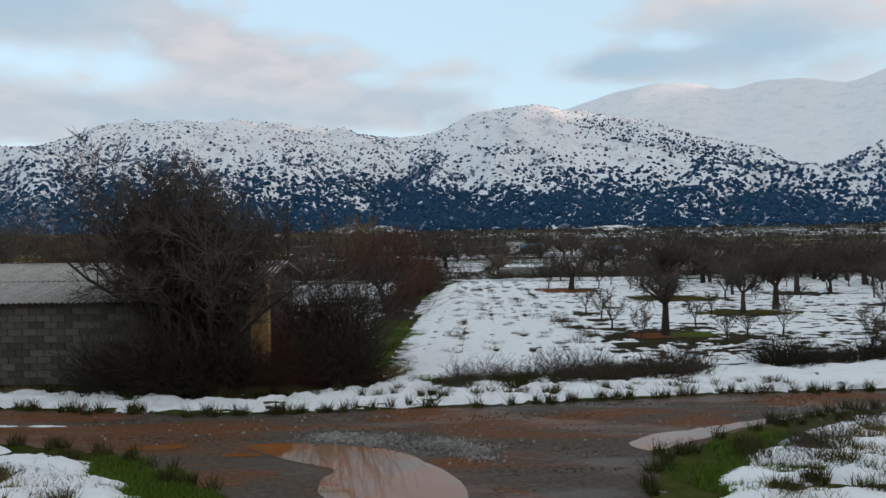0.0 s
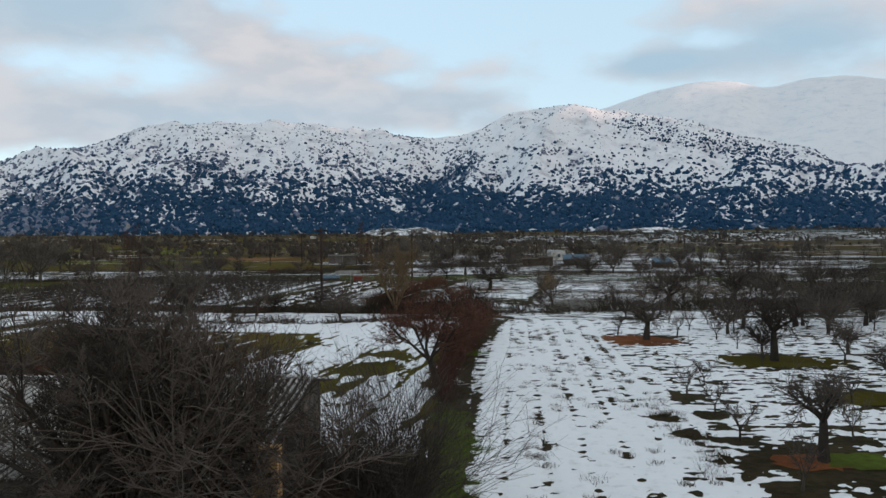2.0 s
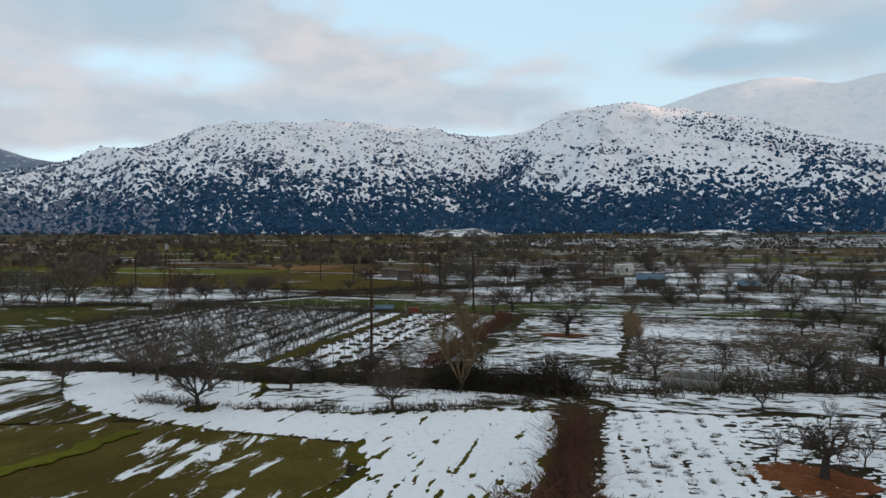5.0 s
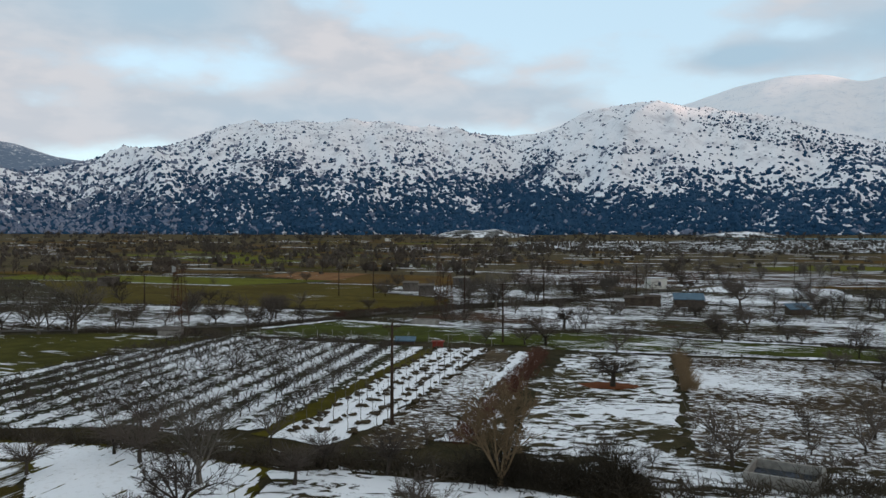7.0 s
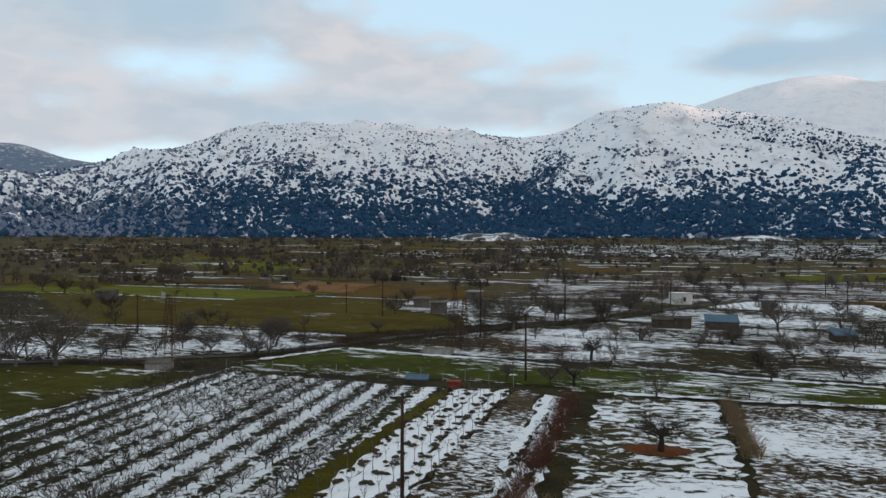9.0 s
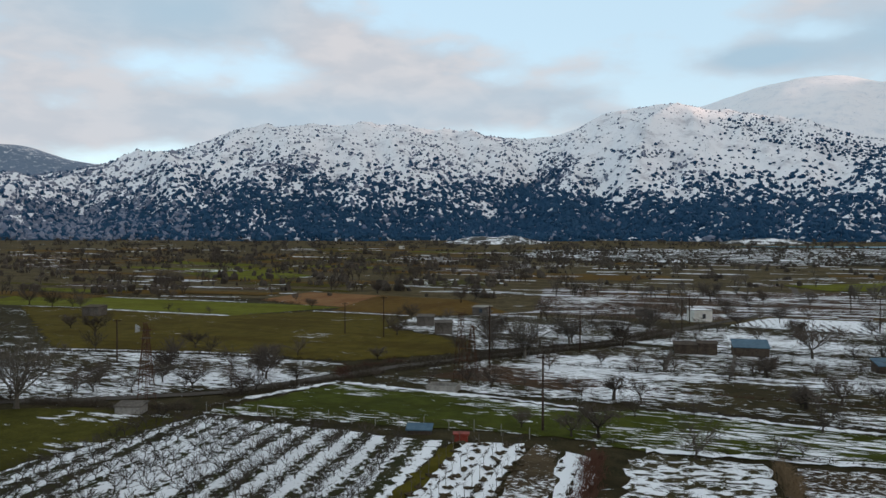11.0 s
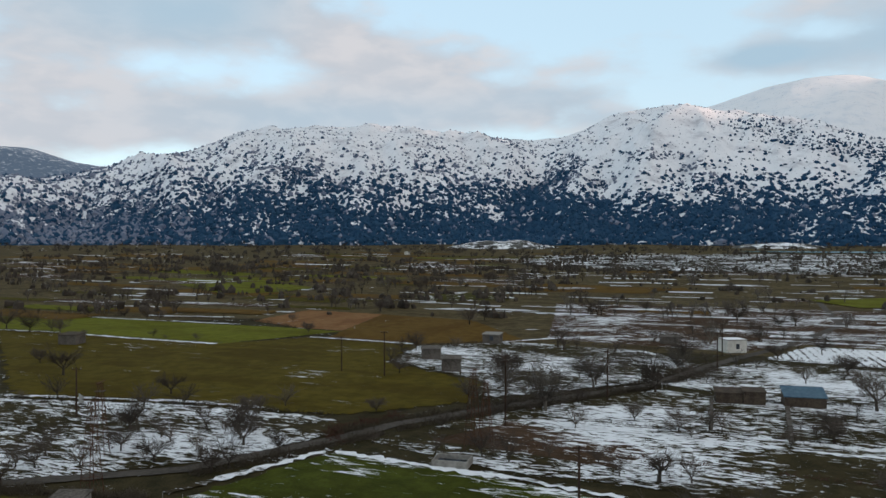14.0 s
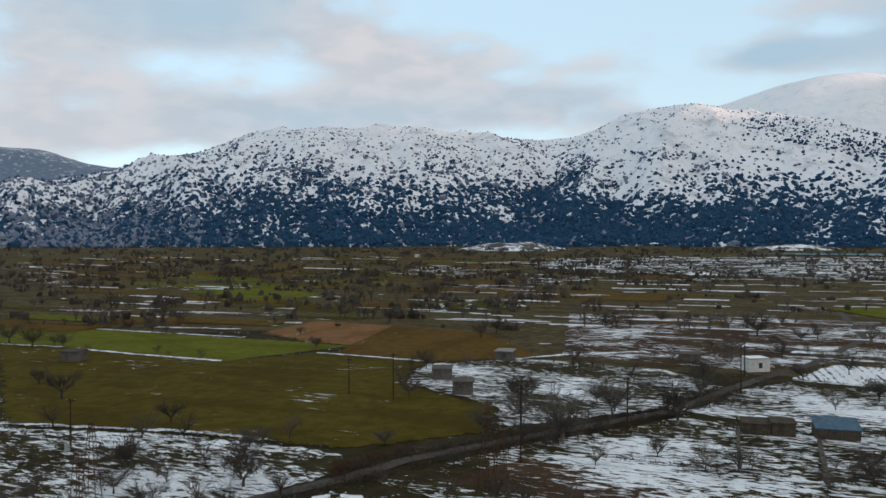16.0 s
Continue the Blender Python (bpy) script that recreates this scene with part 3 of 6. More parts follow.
def knoll(az, r, wide, deep, high, label, mat, seed):
    """A low stony rise at the foot of the mountain."""
    vs, fs, n = [], [], 36
    a = radians(az)
    cx, cy = r * math.sin(a), r * math.cos(a)
    for j in range(n + 1):
        for i in range(n + 1):
            u, v = 2 * i / n - 1, 2 * j / n - 1
            x, y = cx + u * wide, cy + v * deep
            q = max(0.0, 1 - u * u - v * v)
            vs.append((x, y, ground_z(x, y) - 1 + high * q ** 0.8 * (1 + 0.6 * noise.noise(Vector((x * 0.03, y * 0.03, seed)))) + (0.15 * high * noise.noise(Vector((x * 0.1, y * 0.1, seed))) if q else 0)))
    for j in range(n):
        for i in range(n):
            k = j * (n + 1) + i
            fs.append((k, k + 1, k + n + 2, k + n + 1))
    tagged(mesh_object("knoll", vs, fs, mat, smooth=True), label, "hill", kind="structure")


M_KNOLL = field_material("stony_knoll", 0.42, (0.045, 0.05, 0.05), (0.14, 0.135, 0.12), 95, 1.6, 5.0)
knoll(-5.6, 1090, 75, 45, 9, "low stony knoll with patches of snow", M_KNOLL, 3)
knoll(12.5, 1110, 60, 30, 8, "low pale rise with patches of snow", M_KNOLL, 6)


def rear_range():
    """Unseen mountains added to close the plateau on the other sides; they keep the low sun off the valley."""
    vs, fs, n, rows = [], [], 140, 14
    for j in range(rows + 1):
        u = j / rows
        for i in range(n + 1):
            az = 72 + 216 * i / n
            a = radians(az)
            # crest heights by bearing, chosen so that only the high tops catch sun
            top = float(np.interp(az, (72, 86, 91, 97, 105, 118, 150, 190, 288), (520, 560, 600, 690, 900, 1080, 760, 520, 420))) + 40 * noise.noise(Vector((az * 0.05, 3.3, 0)))
            r = 2300 + 1800 * u
            z = 15 + (top - 15) * (u ** 1.2) + 60 * math.sin(math.pi * u) * noise.noise(Vector((az * 0.2, u * 3, 9)))
            vs.append((r * math.sin(a), r * math.cos(a), z))
    for j in range(rows):
        for i in range(n):
            k = j * (n + 1) + i
            fs.append((k, k + 1, k + n + 2, k + n + 1))
    ob = mesh_object("mountain_rear", vs, fs, M_MOUNTAIN, smooth=True)
    return tagged(ob, "snowy mountains closing the far side of the plateau", "mountain", kind="structure")


rear_range()

# ---- fields, by the plan ----
def mud_material():
    m, add, link, b = material("wet_mud_road")
    vec = coords(add, link, radians(90), (1, 0.35, 1))
    flat = coords(add, link)
    red = noise_at(add, link, vec, 0.55, 5.0, 0.6, 0.5)
    fine = noise_at(add, link, flat, 9.0, 8.0, 0.7)
    grey = mix_node(add, link, ramp_node(add, link, fine, 0.35, 0.7), (0.062, 0.048, 0.038), (0.120, 0.098, 0.080))
    rust = mix_node(add, link, ramp_node(add, link, fine, 0.35, 0.7), (0.105, 0.042, 0.020), (0.185, 0.085, 0.042))
    col = mix_node(add, link, ramp_node(add, link, red, 0.46, 0.60), grey, rust)
    link(col[0], col[1], b, 0)
    wet = ramp_node(add, link, noise_at(add, link, vec, 0.8, 4.0, 0.6), 0.42, 0.62)
    rough = add("ShaderNodeMapRange", i3=0.9, i4=0.42)
    link(wet[0], wet[1], rough, 0)
    link(rough, 0, b, "Roughness")
    bump(add, link, b, math_node(add, link, "ADD", fine, math_node(add, link, "MULTIPLY", red, 2.0)), 0.45, 0.04)
    return m


M_MUD = mud_material()
M_LANE = plain_material("asphalt_lane", (0.046, 0.038, 0.031), (0.088, 0.075, 0.062), 1.5, 0.85, 0.0, 0.02, 0.4)
STRIP = [(-1.8, 21.5), (5.2, 22), (6.6, 36), (7.2, 55), (8.2, 71), (1.2, 71.5), (0.1, 66), (-1.3, 54), (-1.7, 46), (-1.9, 30)]
ORCHARD = [(5.2, 22), (44, 26), (50, 74), (8.4, 71), (7.2, 55), (6.6, 36)]
LEFT_STRIP = [(-13, 62), (-12.1, 56.3), (-14.4, 48.4), (-16.5, 30), (-2.6, 30), (-3.4, 52), (-2.0, 66), (-2.6, 70.5), (-6.2, 71.3), (-13.5, 69.2), (-22, 69.5), (-24, 78), (-30, 80.5), (-36, 82), (-48, 81.5), (-60, 83), (-60, 80.5), (-48, 79), (-40, 77), (-36, 71),
              (-32, 67.5), (-27, 65.5), (-22, 63.8)]
FAR_VERGE = [(-45, 19), (-10.6, 18.2), (-5, 17.3), (1.5, 18), (7.2, 19), (11, 19.2), (45, 23), (45, 27), (10, 22.6), (4, 21.9), (-1, 21.2), (-5, 18.9), (-10, 20.2), (-45, 21)]
CORNER_L = [(-40, 14.8), (-8.8, 15.1), (-6.2, 14.2), (-4.7, 12.9), (-3.4, 11.7), (-3.2, 4), (-40, 4)]
CORNER_R = [(40, 21), (10, 17.4), (7.9, 16.4), (5.5, 15.1), (3.9, 13.4), (3.0, 11.4), (3.2, 4), (40, 4)]
field("road", "wet muddy dirt road with potholes and gravel", [(-60, 20.5), (-10.6, 18.6), (-7.6, 17.8), (-5, 17.7), (-1.2, 18.2), (4.3, 18.9), (11, 19.6), (60, 27), (60, 22), (10, 17.2), (7.9, 16.2), (5.5, 14.9), (3.9, 13.2), (3, 11.2), (3.2, -30), (-3.2, -30), (-3.2, 11.5), (-4.7, 12.7), (-6.2, 14), (-8.8, 14.9), (-60, 14.6)], M_MUD, z=0.004, jitter=0.10, step=0.3)
field("strip_ground", "dark furrowed soil under the snow strip", STRIP, M_BARE)
field("orchard_ground", "grass and soil of the snowy orchard", ORCHARD, M_BARE)
field("verge_ground", "grassy bank beside the dirt road", FAR_VERGE, M_TURF, z=0.018, jitter=0.10, step=0.22)
field("roadside_grass", "grassy corner beside the junction", CORNER_L, M_TURF, z=0.018, jitter=0.12, step=0.22)
field("roadside_grass", "grassy corner beside the junction", CORNER_R, M_TURF, z=0.018, jitter=0.12, step=0.22)
field("olive_field", "olive-brown field with melting snow", [(-13, 62), (-22, 63.8), (-27, 65.5), (-60, 58), (-60, 30), (-16.5, 30), (-14.4, 48.4), (-12.1, 56.3)], M_OLIVE_NEAR)
field("strip_ground", "rutted olive grass strip", LEFT_STRIP, M_OLIVE_BARE)
field("olive_field", "olive-green field beyond the snowy path", [(-60, 80.5), (-48, 79), (-40, 77), (-36, 71), (-32, 67.5), (-27, 65.5), (-60, 58)], M_OLIVE_PART)
strip("grass_bank", "narrow green bank between two olive fields", [(-33, 38), (-30, 48), (-28.7, 54), (-26.2, 63)], 1.3, M_LIME, 0.11, 0.35, 0.7, 5)
field("turf_patch", "bright green grass beside the hedge", [(-2.7, 22.4), (-1.8, 22.2), (-1.5, 25), (-1.7, 28), (-1.3, 31), (-1.4, 34), (-1.9, 37), (-2.5, 38), (-2.4, 33), (-2.7, 27)], M_GREEN_TURF, jitter=0.25, step=0.4)
field("red_soil_patch", "bare red soil under an apple tree", [(6, 58.6), (7.5, 60.3), (9.3, 60.6), (11.5, 58.5), (12, 56.8), (10, 55.3), (8, 55.2)], M_REDSOIL, step=0.6, jitter=0.25)
field("red_soil_patch", "bare red soil and grass under an apple tree", [(7.2, 30.2), (7.7, 31.0), (8.7, 31.2), (9.4, 30.6), (9.2, 29.6), (8, 29.5)], M_REDSOIL, step=0.3, jitter=0.2)
field("turf_patch", "green grass under an apple tree", [(8.8, 29.8), (9.0, 31.3), (10.6, 31.2), (11.0, 30.4), (10.2, 29.6)], M_GREEN_TURF, step=0.3, jitter=0.2)
field("soil_patch", "dark bare soil under an orchard tree", [(10.5, 48.6), (12, 50.8), (16, 51), (19, 49), (17, 47.2), (12.5, 47.2)], M_OLIVE_BARE, step=0.7, jitter=0.3)
field("soil_patch", "dark bare soil under an orchard tree", [(12.4, 39), (14, 40.6), (18, 40.4), (19, 38.6), (16, 37.6), (13.4, 37.8)], M_OLIVE_BARE, step=0.7, jitter=0.3)
field("snow_field", "snow between the scrub behind the strip", [(-23, 69.8), (-13.5, 69.4), (-6.2, 71.4), (-2.4, 70.6), (-2.6, 74.5), (-6, 76.2), (-14, 77.6), (-23, 78.4)], M_ORCHARD_SNOW, jitter=0.7)
field("snow_field", "patchy snow under neglected fruit trees", [(1.4, 71.7), (8.4, 71.2), (50, 74.2), (64, 82), (60, 92), (16, 85), (-2, 84), (1, 77)], M_HALF, jitter=0.8)
field("red_soil_patch", "bare red soil under a fruit tree", [(-3, 110), (-1, 111.5), (2, 111), (3.4, 109), (1, 107.6), (-2, 108)], M_REDSOIL, z=0.12, step=0.6, jitter=0.25)
field("orchard_rows_field", "orchard ground striped with snow and dark soil", [(-54, 141), (-22.5, 133.5), (-27, 88), (-60, 84), (-66, 104)], M_ROW_SNOW)
field("green_field", "olive green field left of the orchard", [(-55, 139), (-66, 104), (-60, 84), (-110, 86), (-120, 128), (-72, 142)], M_OLIVE)
field("snow_field", "white snow strip with rows of stakes", [(-21, 133.4), (-14, 134.6), (-19, 92), (-22, 84), (-27, 86)], M_WHITE)
field("grass_strip", "dark green strip between the orchard rows", [(-22.6, 133), (-21.2, 133.2), (-25.6, 92), (-27, 86), (-28.4, 86)], M_OLIVE_BARE)
field("stubble_field", "rough strip of brown soil and snow", [(-13.6, 134), (-10.6, 132), (-13, 95), (-15, 84), (-20, 84)], M_STUBBLE)
field("snow_field", "snow-covered strip of ground", [(-10.3, 131.6), (-7.2, 130), (-10, 95), (-12, 86), (-14, 86)], M_WHITE)
field("snow_field", "snow-covered plot with a few fruit trees", [(-4, 130), (-1.9, 132.5), (9, 130.2), (6, 105), (3, 84), (-9, 84)], M_PLOT)
field("stubble_field", "stubble field mottled with melting snow", [(11.2, 130), (27, 128), (40, 124), (34, 84), (4, 84), (5.6, 98)], M_STUBBLE)
field("green_field", "bright green field with streaks of snow", [(-55, 142), (-43, 165), (-21.7, 157), (-7, 150.5), (-7, 137), (-21, 139), (-40, 141)], M_GREEN_PART)
field("green_field", "green field strip with thin snow lines", [(-6.6, 151), (0, 153), (19.3, 145), (31, 142), (60, 134), (58, 122), (26, 130.5), (-2, 133.4), (-6.6, 134.6)], M_GREEN_PART)
field("half_snow_field", "terraced field half under snow", [(-40, 170), (-22, 160), (0, 155), (60, 137), (80, 172), (27, 200), (2, 213), (-24, 190)], M_HALF)
field("red_field", "reddish soil field with snow streaks", [(-32, 172), (-8, 163), (-2, 172), (-22, 184)], M_HALF_RED)
field("snow_field", "snow and grass patches below the lane", [(-112, 186), (-78, 187), (-49, 182), (-44, 176), (-54, 160), (-75, 146), (-118, 140)], M_HALF)
field("green_field", "large flat olive green field", [(-108, 188), (-182, 273), (-155, 269), (-104, 255.5), (-85, 273), (-54, 264), (-53.6, 234), (-31, 216), (-30, 197), (-49, 184), (-78, 188)], M_OLIVE_BIG, jitter=0.9)
field("green_field", "young yellow-green crop field", [(-217, 320), (-100, 294), (-80.5, 287), (-103, 256), (-160, 271), (-205, 280)], M_LIME)
field("ploughed_field", "ploughed reddish-brown field", [(-118, 311), (-113, 351), (-81, 339.5), (-80.5, 289), (-97, 295)], M_BROWN)
field("rust_field", "brown-green fallow field", [(-80.8, 339), (-46, 324), (-25, 274), (-54, 265), (-80, 274), (-80.3, 288)], M_RUST)
field("half_snow_field", "snow-streaked field beside the hut", [(-52, 262), (-26, 272), (4, 262), (14, 243), (0, 220), (-28, 200), (-30, 216), (-52, 236)], M_HALF)
field("white_field", "smooth snow field behind the lane", [(30, 255), (45, 276), (76, 268), (70, 235)], M_WHITE)
field("half_snow_field", "terraces streaked with snow", [(27, 200), (80, 172), (110, 230), (72, 234), (30, 252), (15, 238), (4, 218)], M_HALF)
field("half_snow_field", "terraces streaked with snow", [(-20, 280), (26, 264), (46, 280), (78, 270), (120, 300), (100, 380), (-20, 400)], M_HALF_RED)
field("green_field", "bright green crop field", [(88, 430), (98, 394), (160, 400), (150, 455)], M_LIME, z=0.3)
field("green_field", "bright green crop field", [(-235, 475), (-186, 425), (-160, 432), (-150, 468), (-196, 505)], M_LIME, z=0.3)
field("green_field", "bright green crop field", [(-93, 424), (-70, 400), (-40, 410), (-60, 450)], M_OLIVE, z=0.3)

strip("lane", "narrow tarmac lane between the fields", [(-140, 128), (-75, 146), (-58, 154), (-45, 170), (-38.5, 180), (-25.7, 193), (-8.2, 209), (0.9, 217), (14.5, 240), (24, 254.5), (40.6, 277), (70, 330), (90, 420)], 2.5, M_LANE, 0.12)

TREE_HOLES = [(8.8, 30.4, 1.8), (14.5, 49.2, 2.4), (15.2, 39, 2.0), (9.7, 58.2, 2.4), (24, 52, 2.0), (20, 31, 1.8), (26, 42, 2.0), (7.4, 39.9, 0.7), (7.5, 36.5, 0.7), (7.2, 32.8, 0.6), (7.1, 27.8, 0.7), (10.8, 32.8, 0.7), (10.5, 28.4, 0.6), (11.7, 29.5, 0.6), (5.8, 33.5, 0.7), (5.4, 36, 0.6)]
NEAR_FIELD = [(-1.8, 20.9), (5.2, 21.3), (44, 25.2), (50, 74), (8.4, 71), (1.2, 71.5), (0.1, 66), (-1.3, 54), (-1.7, 46), (-1.9, 30)]


def strip_snow(x, y):
    """The strip holds more snow than the orchard beside it."""
    u = x - (y - 22) * 0.05
    if u > 5.4:
        return 0.05 - 0.12 * max(0.0, math.sin(y * 1.5)) ** 2
    h = 0.27 - 0.30 * max(0.0, math.sin(2 * math.pi * u / 1.25)) ** 3 if y > 26 else 0.34
    for fx, y0, y1 in ((3.3, 38, 55), (1.9, 50, 62), (4.6, 44, 66)):
        if y0 < y < y1:
            h -= 0.55 * math.exp(-((u - fx) / 0.16) ** 2) * (0.6 + 0.8 * noise.noise(Vector((fx, y * 0.5, 0))))
    return h


snow_sheet("snow", "snow on the strip and between the orchard trees", NEAR_FIELD, 0.15, 0.07, strip_snow, (0.75, 0.42), 0, 0.033, TREE_HOLES, 0, 0.8)
snow_sheet("snow", "rutted snow on the grass strip", LEFT_STRIP, 0.14, 0.06, lambda x, y: 0.33 if y > 60 else 0.14, (0.5, 2.4), 7, 0.054, [(-7, 47, 2.2), (-9, 42, 2.2), (-6.5, 52, 1.6), (-25, 69, 1.5)], 2.1, 1.0)
snow_sheet("snow", "snow bank beside the dirt road", [p for p in FAR_VERGE if abs(p[0]) < 12] + [(-14, 20.6), (-14, 18.6)], 0.08, 0.15, 0.22, (0.75, 0.4), 0, 0.02, (), 0, 0.4)
snow_sheet("snow", "snow bank beside the dirt road", [(10, 19.2), (40, 22.6), (40, 27), (10, 22.6)], 0.16, 0.14, 0.40, (0.9, 0.5), 0, 0.02, (), 0, 0.4)
snow_sheet("snow", "melting snow on the grassy corner", [(-14, 14.9), (-8.8, 14.9), (-6.4, 13.9), (-5.2, 12.7), (-4.2, 11.4), (-4, 6), (-14, 6)], 0.08, 0.14, 0.32, (1.2, 0.8), 0, 0.02, (), 0, 0.5)
snow_sheet("snow", "melting snow on the grassy corner", [(16, 18), (10, 17.0), (8.2, 16.0), (6.0, 14.4), (4.6, 12.8), (3.6, 10.8), (3.5, 6), (16, 6)], 0.08, 0.12, 0.30, (1.3, 0.6), 0, 0.02, (), 0, 0.35)


# ---- trees and scrub ----
def limb(rnd, p, d, length, rad, level, out, bend, rise, kids, shrink, tip, fuzz=0):
    """Grows one limb as short tapered pieces (start, end, two radii, level) and its side limbs."""
    steps = 4 if level > 1 else (3 if level == 1 else 2)
    q, dirn = Vector(p), Vector(d)
    for s in range(steps):
        r0 = rad * (1 - 0.55 * s / steps)
        r1 = rad * (1 - 0.55 * (s + 1) / steps)
        dirn = (dirn + Vector((rnd.uniform(-bend, bend), rnd.uniform(-bend, bend), rnd.uniform(-bend, bend) + rise))).normalized()
        e = q + dirn * (length / steps)
        out.append((q, e, max(r0, tip), max(r1, tip * 0.7), level))
        if level > 0 and (s > 0 or level < 2):
            for _ in range((kids if s < steps - 1 else kids + 1) + (fuzz if level == 1 else 0)):
                side = Vector((rnd.gauss(0, 1), rnd.gauss(0, 1), rnd.gauss(0, 0.6))).normalized()
                nd = (dirn * rnd.uniform(0.5, 1.0) + side * rnd.uniform(0.55, 1.05)).normalized()
                limb(rnd, q.lerp(e, rnd.uniform(0.3, 1)), nd, length * shrink * rnd.uniform(0.6, 1.15), r1 * 0.58, level - 1, out, bend, rise, kids, shrink, tip, fuzz)
        q = e


def prisms(segs, name, mat, parent=None, sides=3):
    """One mesh of tapered prisms."""
    n = len(segs)
    a = np.array([s[0] for s in segs], float)
    b = np.array([s[1] for s in segs], float)
    ra, rb = np.array([s[2] for s in segs], float), np.array([s[3] for s in segs], float)
    d = b - a
    d /= np.maximum(np.linalg.norm(d, axis=1, keepdims=True), 1e-6)
    ref = np.where(np.abs(d[:, 2:3]) > 0.9, np.array([[1.0, 0, 0]]), np.array([[0, 0, 1.0]]))
    u = np.cross(d, ref)
    u /= np.maximum(np.linalg.norm(u, axis=1, keepdims=True), 1e-6)
    w = np.cross(d, u)
    vs = np.zeros((n, 2 * sides, 3))
    for k in range(sides):
        c, s = math.cos(2 * math.pi * k / sides), math.sin(2 * math.pi * k / sides)
        off = u * c + w * s
        vs[:, k] = a + off * ra[:, None]
        vs[:, sides + k] = b + off * rb[:, None]
    f = np.array([(k, (k + 1) % sides, sides + (k + 1) % sides, sides + k) for k in range(sides)])
    faces = (np.arange(n)[:, None, None] * 2 * sides + f[None]).reshape(-1, 4)
    me = bpy.data.meshes.new(name)
    me.from_pydata(vs.reshape(-1, 3).tolist(), [], faces.tolist())
    me.materials.append(mat)
    ob = new(name, me)
    if parent is not None:
        ob.parent = parent
    return ob


def grow_tree(seed, height, trunk_h, trunk_r, limbs, spread, levels, kids, shrink, bend=0.22, rise=0.05, tip=0.012, lean=0.0, fuzz=0, limb_r=0.42):
    rnd = random.Random(seed)
    out = []
    p, d = Vector((0, 0, -0.15)), Vector((lean, lean * 0.4, 1)).normalized()
    for s in range(3):
        e = p + (d + Vector((rnd.uniform(-0.12, 0.12), rnd.uniform(-0.12, 0.12), 0))).normalized() * ((trunk_h + 0.15) / 3)
        out.append((p, e, trunk_r * (1.25 - 0.2 * s), trunk_r * (1.05 - 0.2 * s), 9))
        p = e
    for k in range(limbs):
        a = 2 * math.pi * (k + rnd.uniform(-0.3, 0.3)) / limbs
        nd = Vector((math.cos(a) * spread, math.sin(a) * spread, rnd.uniform(0.6, 1.3))).normalized()
        limb(rnd, p - Vector((0, 0, rnd.uniform(0, 0.25) * trunk_h)), nd, (height - trunk_h) * rnd.uniform(0.55, 0.8), trunk_r * limb_r, levels, out, bend, rise, kids, shrink, tip, fuzz)
    k = height / max(s[1].z for s in out)
    return [(s[0] * k, s[1] * k, s[2], s[3], s[4]) for s in out]


def tree(name, label, category, segs, bark, twig, group=""):
    """A bare tree: trunk with its limbs, and the crown of branches and twigs."""
    root = tagged(new(name), label, category, group)
    thick = [s for s in segs if s[4] >= 2]
    thin = [s for s in segs if s[4] < 2]
    prisms(thick, "trunk", bark, root, 6)
    if thin:
        prisms(thin, "crown", twig, root, 3)
    return root


def place(root, spots, seed, lo=0.9, hi=1.12, base=1.0):
    """Copies of a tree on the spots (x, y, height as a share of the pattern's); the pattern itself takes the first spot."""
    rnd = random.Random(seed)
    for n, s in enumerate(spots):
        x, y = s[0], s[1]
        k = (s[2] / base) if len(s) > 2 else rnd.uniform(lo, hi)
        wide = k * rnd.uniform(0.92, 1.12)
        m = pose(x, y, ground_z(x, y), 0, 0, rnd.uniform(0, 360)) @ Matrix.Diagonal((wide, wide, k, 1))
        if n == 0:
            first = (root, m)
        else:
            copy_thing(root, m)
    if spots:
        first[0].matrix_basis = first[1]


# old apple and pear trees with wide round crowns
apple_a = tree("apple_tree", "old bare apple tree with a wide dark crown", "tree", grow_tree(21, 3.3, 1.5, 0.17, 6, 1.1, 2, 3, 0.62, 0.28, 0.05, 0.007, 0.0, 3), M_BARK, M_TWIG)
place(apple_a, [(8.8, 30.4, 3.1), (14.5, 49.2, 4.0), (15.2, 39.0, 2.6), (17.5, 40.4, 3.2), (24, 52, 3.6), (20, 31, 3.0), (26, 42, 3.2)], 1, base=3.3)
apple_b = tree("apple_tree", "old bare apple tree standing in snow", "tree", grow_tree(34, 3.3, 1.3, 0.2, 7, 1.3, 2, 3, 0.62, 0.3, 0.03, 0.010, 0.0, 1), M_BARK, M_TWIG)
place(apple_b, [(9.7, 58.2, 3.3), (16.2, 78.8, 4.6), (0.3, 109.2, 4.0), (33, 60, 3.6), (38, 50, 3.4), (30, 70, 3.4), (22, 65, 3.3), (-3.8, 158.6, 4.1), (20, 156.7, 4.0), (20.8, 179.2, 3.4)], 2, base=3.3)

# young vase-shaped fruit trees in the snow
sapling = tree("fruit_tree", "young bare vase-shaped fruit tree in snow", "tree", grow_tree(5, 1.6, 0.5, 0.045, 5, 0.8, 2, 2, 0.5, 0.16, 0.10, 0.008), M_BARK, M_TWIG, "young orchard trees")
place(sapling, [(7.4, 39.9, 1.6), (7.5, 36.5, 1.5), (7.2, 32.8, 1.5), (7.1, 27.8, 1.6), (10.8, 32.8, 1.5), (10.5, 28.4, 1.4), (11.7, 29.5, 1.2), (8.8, 42.2, 1.4), (8.3, 60.8, 1.7), (12.1, 59.9, 1.8),
                (16, 66.2, 1.3), (16, 63.3, 1.9), (13.4, 76.1, 1.5)], 3, base=1.6)
